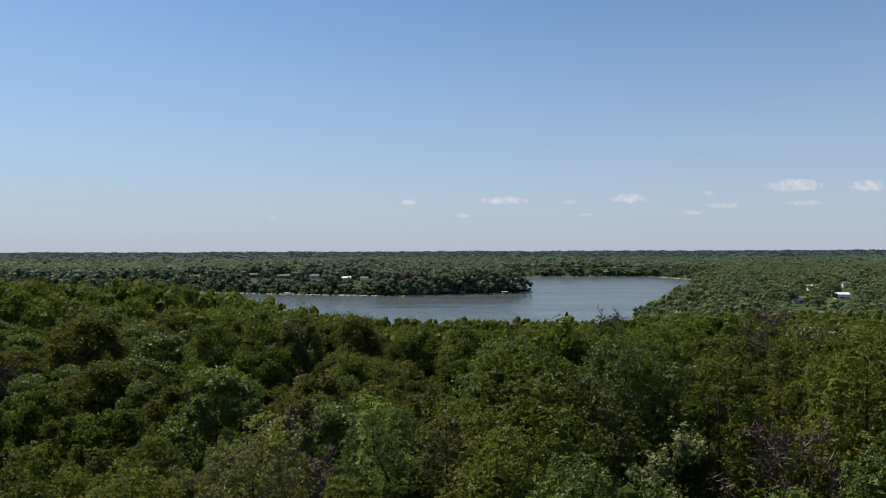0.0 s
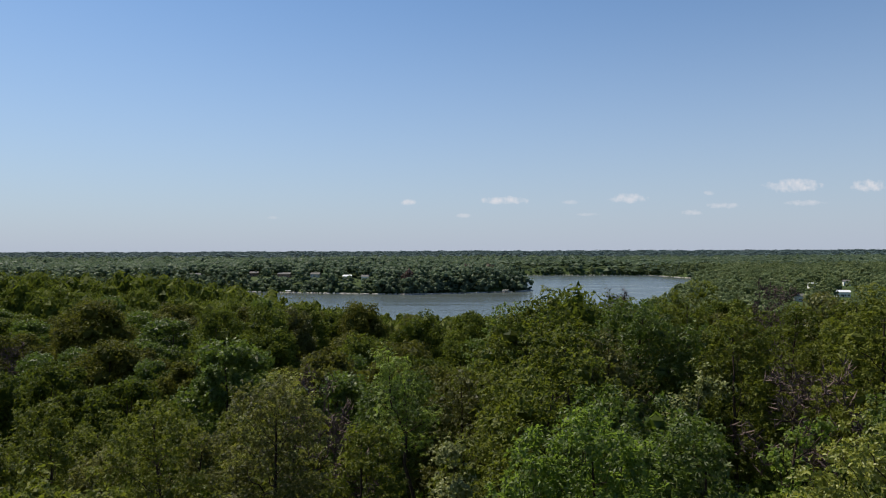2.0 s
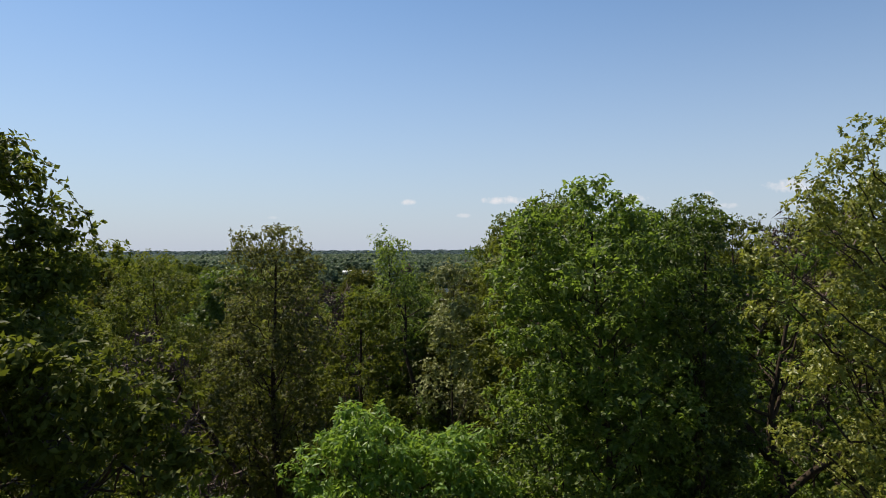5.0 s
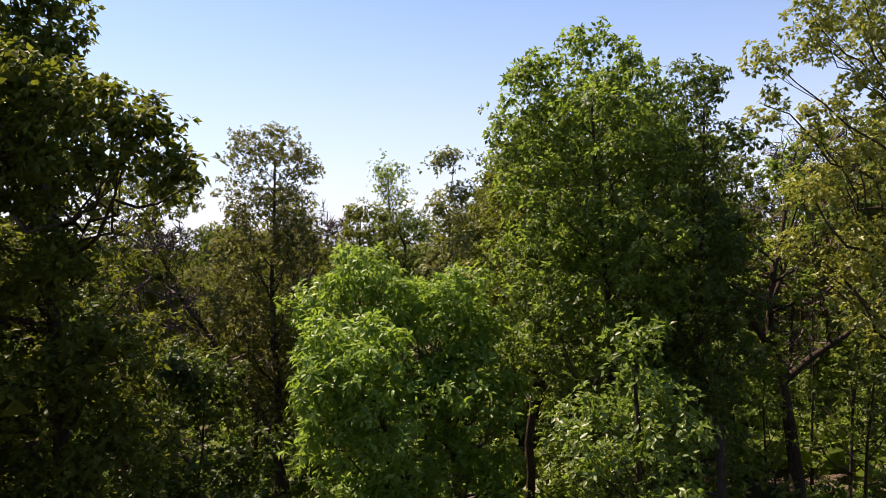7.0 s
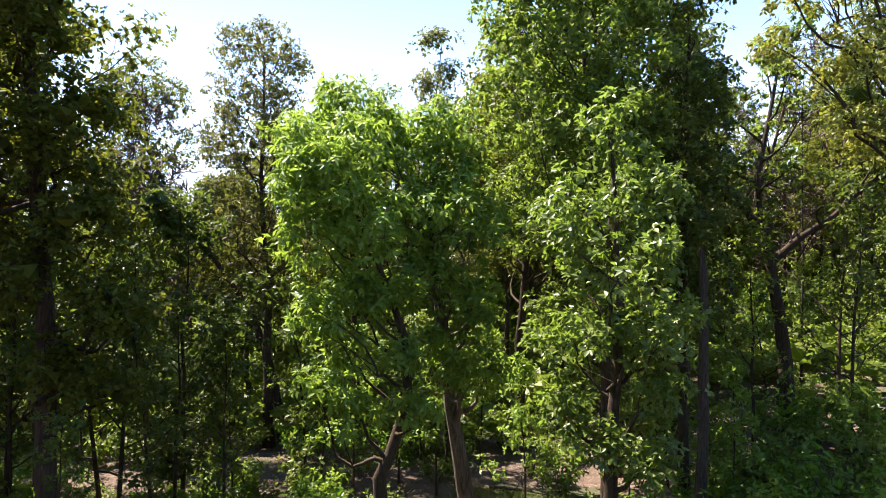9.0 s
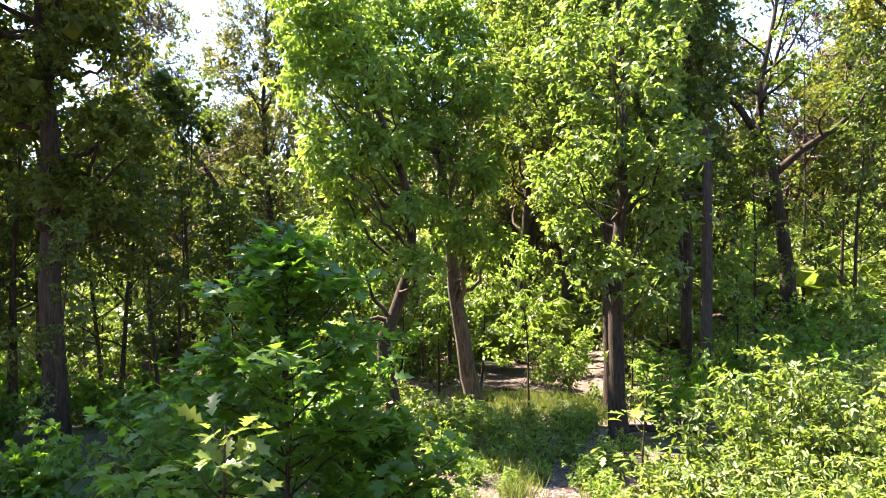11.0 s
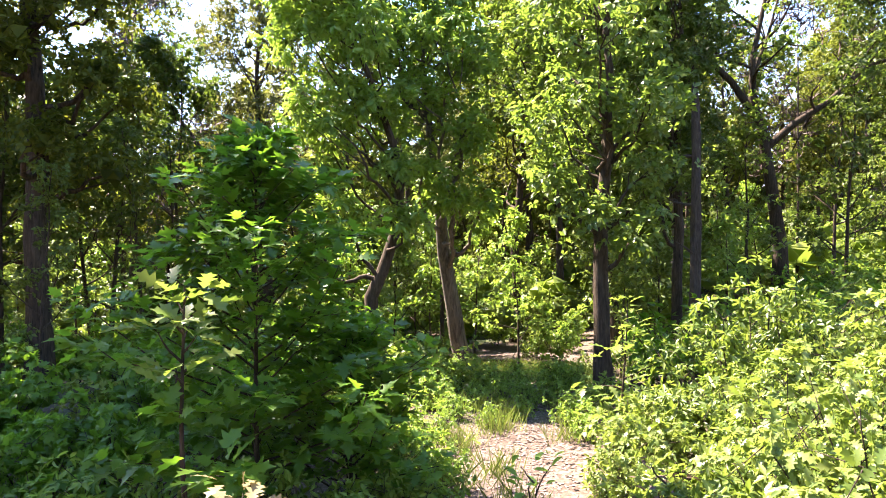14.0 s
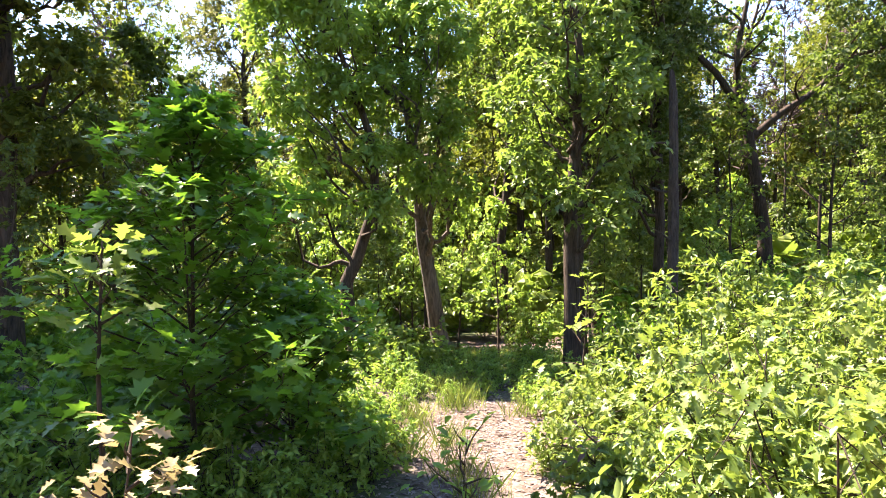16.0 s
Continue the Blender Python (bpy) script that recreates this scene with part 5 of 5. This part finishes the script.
def leaf_objects(rng, shape, mat, pos, out_dir, size, parent, n_single, name="leaf", droop=.3):
    """Leaves nearest the camera as pieces of their own, the others joined."""
    tv, tf = shape
    me = link_mesh(name, tv, tf, mat)
    n = len(pos)
    order = np.argsort(pos[:, 1])
    pos, out_dir = pos[order], out_dir[order]
    d = unit(out_dir + rng.normal(0, .35, (n, 3)) + np.array([0, 0, -droop]))
    up = unit(np.array([0, 0, 1.0]) + .3 * out_dir + rng.normal(0, .3, (n, 3)))
    s = unit(np.cross(d, up))
    nn = np.cross(s, d)
    sz = size * rng.uniform(.65, 1.25, n)
    for i in range(min(n, n_single)):
        m = np.eye(4)
        m[:3, 0], m[:3, 1], m[:3, 2], m[:3, 3] = s[i] * sz[i], d[i] * sz[i], nn[i] * sz[i], pos[i]
        ob = under(name, me, parent)
        ob.matrix_basis = Matrix(m.tolist())
    if n > n_single:
        k = slice(n_single, None)
        v = pos[k, None] + sz[k, None, None] * (tv[None, :, 0:1] * s[k, None] + tv[None, :, 1:2] * d[k, None] + tv[None, :, 2:3] * nn[k, None])
        f = tf[None] + (np.arange(n - n_single) * len(tv))[:, None, None]
        ob = under("foliage", link_mesh("foliage", v.reshape(-1, 3), f.reshape(-1, 3), mat), parent)
        tagged(ob, kind="stuff")


def young_tree(name, x, y, H, reach, layers, per, size, shape, mat, label, seed, singles, low=.12):
    """A young broad-leaved tree: one stem, tiers of thin branches, large leaves in sprays."""
    rng = np.random.default_rng(seed)
    root = tagged(new(name), label, "young tree")
    stem = bent(rng, (0, 0, 0), (0, 0, 1), H, 8, .3, .05)
    under("stem", link_mesh("stem", *tube(stem, np.linspace(.028, .006, 9) * min(1, H / 2.4), 6), BARK, True), root)
    pos, out, az = [], [], 0.0
    for i in range(layers):
        f = low + (.98 - low) * i / layers
        az += 2.4
        p = np.array([np.interp(f, np.linspace(0, 1, 9), stem[:, k]) for k in range(3)])
        L = reach * (1.04 - f ** 1.7) * rng.uniform(.45, 1.2) + .12
        line = bent(rng, p, (math.cos(az), math.sin(az), .35 + .5 * f), L, 4, .03, .16)
        under("branch", link_mesh("branch", *tube(line, np.linspace(.010, .003, 5), 4), BARK, True), root)
        for _ in range(int(per * min(1, .35 + .65 * L / reach))):
            t = rng.uniform(.2, 1.0) ** .8 * 4
            k = min(int(t), 3)
            q = line[k] + (line[k + 1] - line[k]) * (t - k)
            a = rng.uniform(0, 6.28)
            o = unit(unit(line[-1] - line[0]) * .7 + np.array([math.cos(a), math.sin(a), .1]))
            pos.append(q + o * rng.uniform(.02, .16) + rng.normal(0, .03, 3))
            out.append(o)
    leaf_objects(rng, shape, mat, np.array(pos), np.array(out), size, root, singles)
    root.location = (x, y, gz(x, y) - .03)
    return root


young_tree("maple_sapling", -.9, 5.55, 3.3, 1.5, 64, 72, .145, MAPLELEAF, LEAF_MAPLE, "young maple with large dark lobed leaves in tiers", 401, 280)
young_tree("maple_sapling", -.25, 6.1, 1.75, 1.15, 36, 54, .135, MAPLELEAF, LEAF_MAPLE, "low young maple with spreading dark lobed leaves", 407, 150)
young_tree("oak_sapling", -1.06, 4.36, 2.22, .32, 10, 9, .18, OAKLEAF, LEAF_BUSH, "oak sapling with pale sunlit lobed leaves at its tip", 402, 90, .7)
young_tree("oak_sprout", -.36, 3.0, 1.36, .36, 15, 13, .125, OAKLEAF, LEAF_NEW, "oak sprout with reddish-cream new leaves", 403, 65)
young_tree("oak_sapling", 2.9, 8.9, 1.75, .5, 12, 8, .2, OAKLEAF, LEAF_BUSH, "slender oak sapling with bright lobed leaves above the bushes", 404, 90)
young_tree("oak_sapling", 1.25, 5.0, .75, .35, 9, 6, .13, OVAL, LEAF_ASH, "small green seedling growing in the path", 405, 54)

young_tree("withered_sprig", 2.2, 5.1, .75, .3, 9, 6, .09, OVAL, LEAF_BROWN, "withered reddish-brown sprig among the green bushes", 406, 54)


def fallen_branch(x, y, length, r, turn, seed):
    """A dead branch lying on the ground, with side twigs."""
    rng = np.random.default_rng(seed)
    root = tagged(new("fallen_branch"), "dead fallen branch lying on brown leaf litter", "branch", "fallen branches")
    line = bent(rng, (0, 0, r), (1, 0, 0), length, 6, 0, .12)
    line[:, 2] = np.abs(line[:, 2]) * .4 + r
    under("stem", link_mesh("stem", *tube(line, np.linspace(r, r * .35, 7), 6), BARK_DEAD, True), root)
    for k in (2, 3, 4, 5):
        side = bent(rng, line[k], (rng.uniform(.2, 1), rng.choice([-1, 1]), .35), length * rng.uniform(.2, .4), 3, 0, .2)
        under("twig", link_mesh("twig", *tube(side, np.linspace(r * .4, r * .1, 4), 4), BARK_DEAD, True), root)
    root.matrix_basis = pose(x, y, gz(x, y), 0, 0, turn)


for i, (x, y, ln, r, turn) in enumerate(((3.6, 12.6, 1.8, .045, 20), (4.1, 13.4, 2.2, .05, -25), (4.6, 12.9, 1.5, .035, 60), (3.9, 14.2, 1.7, .04, 5), (-.9, 18.6, 2.0, .05, 80), (1.8, 20.5, 2.4, .06, -10),
                                         (5.4, 17.6, 2.2, .05, 35), (-3.4, 16.6, 1.8, .05, 15))):
    fallen_branch(x, y, ln, r, turn, 500 + i)


def ground_stuff():
    rng = np.random.default_rng(55)
    # fallen leaves along the path and under the trees
    n = 26000
    y = rng.uniform(3.5, 24, n)
    x = path_x(y) + rng.normal(0, 1.0, n) * np.where(rng.random(n) < .45, .5, 1.2 + .14 * y)
    pos = np.stack([x, y, ground(x, y) + .007], 1)
    d = unit(np.stack([rng.normal(0, 1, n), rng.normal(0, 1, n), rng.normal(0, .09, n)], 1))
    s = unit(np.cross(d, np.array([0, 0, 1.0]) + rng.normal(0, .14, (n, 3))))
    nn = np.cross(s, d)
    tv, tf = DIAMOND
    sz = rng.uniform(.02, .075, n)[:, None, None]
    v = pos[:, None] + sz * (tv[None, :, 0:1] * s[:, None] + tv[None, :, 1:2] * d[:, None] + tv[None, :, 2:3] * nn[:, None])
    f = tf[None] + (np.arange(n) * 4)[:, None, None]
    tagged(new("fallen_leaves", link_mesh("fallen_leaves", v.reshape(-1, 3), f.reshape(-1, 3), LITTER)), "dry tan and brown fallen leaves on the path", "leaf litter", kind="stuff")
    # grass in tufts
    tufts = [(path_x(6.2) - .05, 6.2, .25), (path_x(6.0) + .1, 5.6, .3), (path_x(7) - .2, 7.2, .2)]
    for _ in range(70):
        yy = rng.uniform(14.5, 20)
        tufts.append((rng.uniform(.6, 4.2), yy, .35))
    for _ in range(18):
        yy = rng.uniform(6.5, 14)
        tufts.append((path_x(yy) + rng.normal(0, .8), yy, .25))
    vs = []
    for x, y, r in tufts:
        k = 90
        bx, by = x + rng.normal(0, r * .5, k), y + rng.normal(0, r * .5, k)
        bz = ground(bx, by)
        h = rng.uniform(.12, .36, k)
        lx, ly = rng.normal(0, .35, k) * h, rng.normal(0, .35, k) * h
        w = .004
        a = rng.uniform(0, 6.28, k)
        cx, cy = np.cos(a) * w, np.sin(a) * w
        q = np.stack([np.stack([bx - cx, by - cy, bz], 1), np.stack([bx + cx, by + cy, bz], 1),
                      np.stack([bx + cx * .6 + lx * .58, by + cy * .6 + ly * .58, bz + h * .65], 1), np.stack([bx + lx, by + ly, bz + h], 1)], 1)
        vs.append(q.reshape(-1, 3))
    v = np.concatenate(vs)
    tagged(new("grass", link_mesh("grass", v, np.arange(len(v)).reshape(-1, 4), GRASS)), "tufts of thin green grass along the path", "grass", kind="stuff")


LITTER = leaf_material("dry_leaf", (.070, .050, .042), (.150, .114, .096), (.29, .24, .21), (.3, .2, .12), .12, .8, .15)
GRASS = leaf_material("grass_blade", (.07, .10, .02), (.13, .17, .03), (.24, .26, .06), (.2, .26, .04), .3)
ground_stuff()
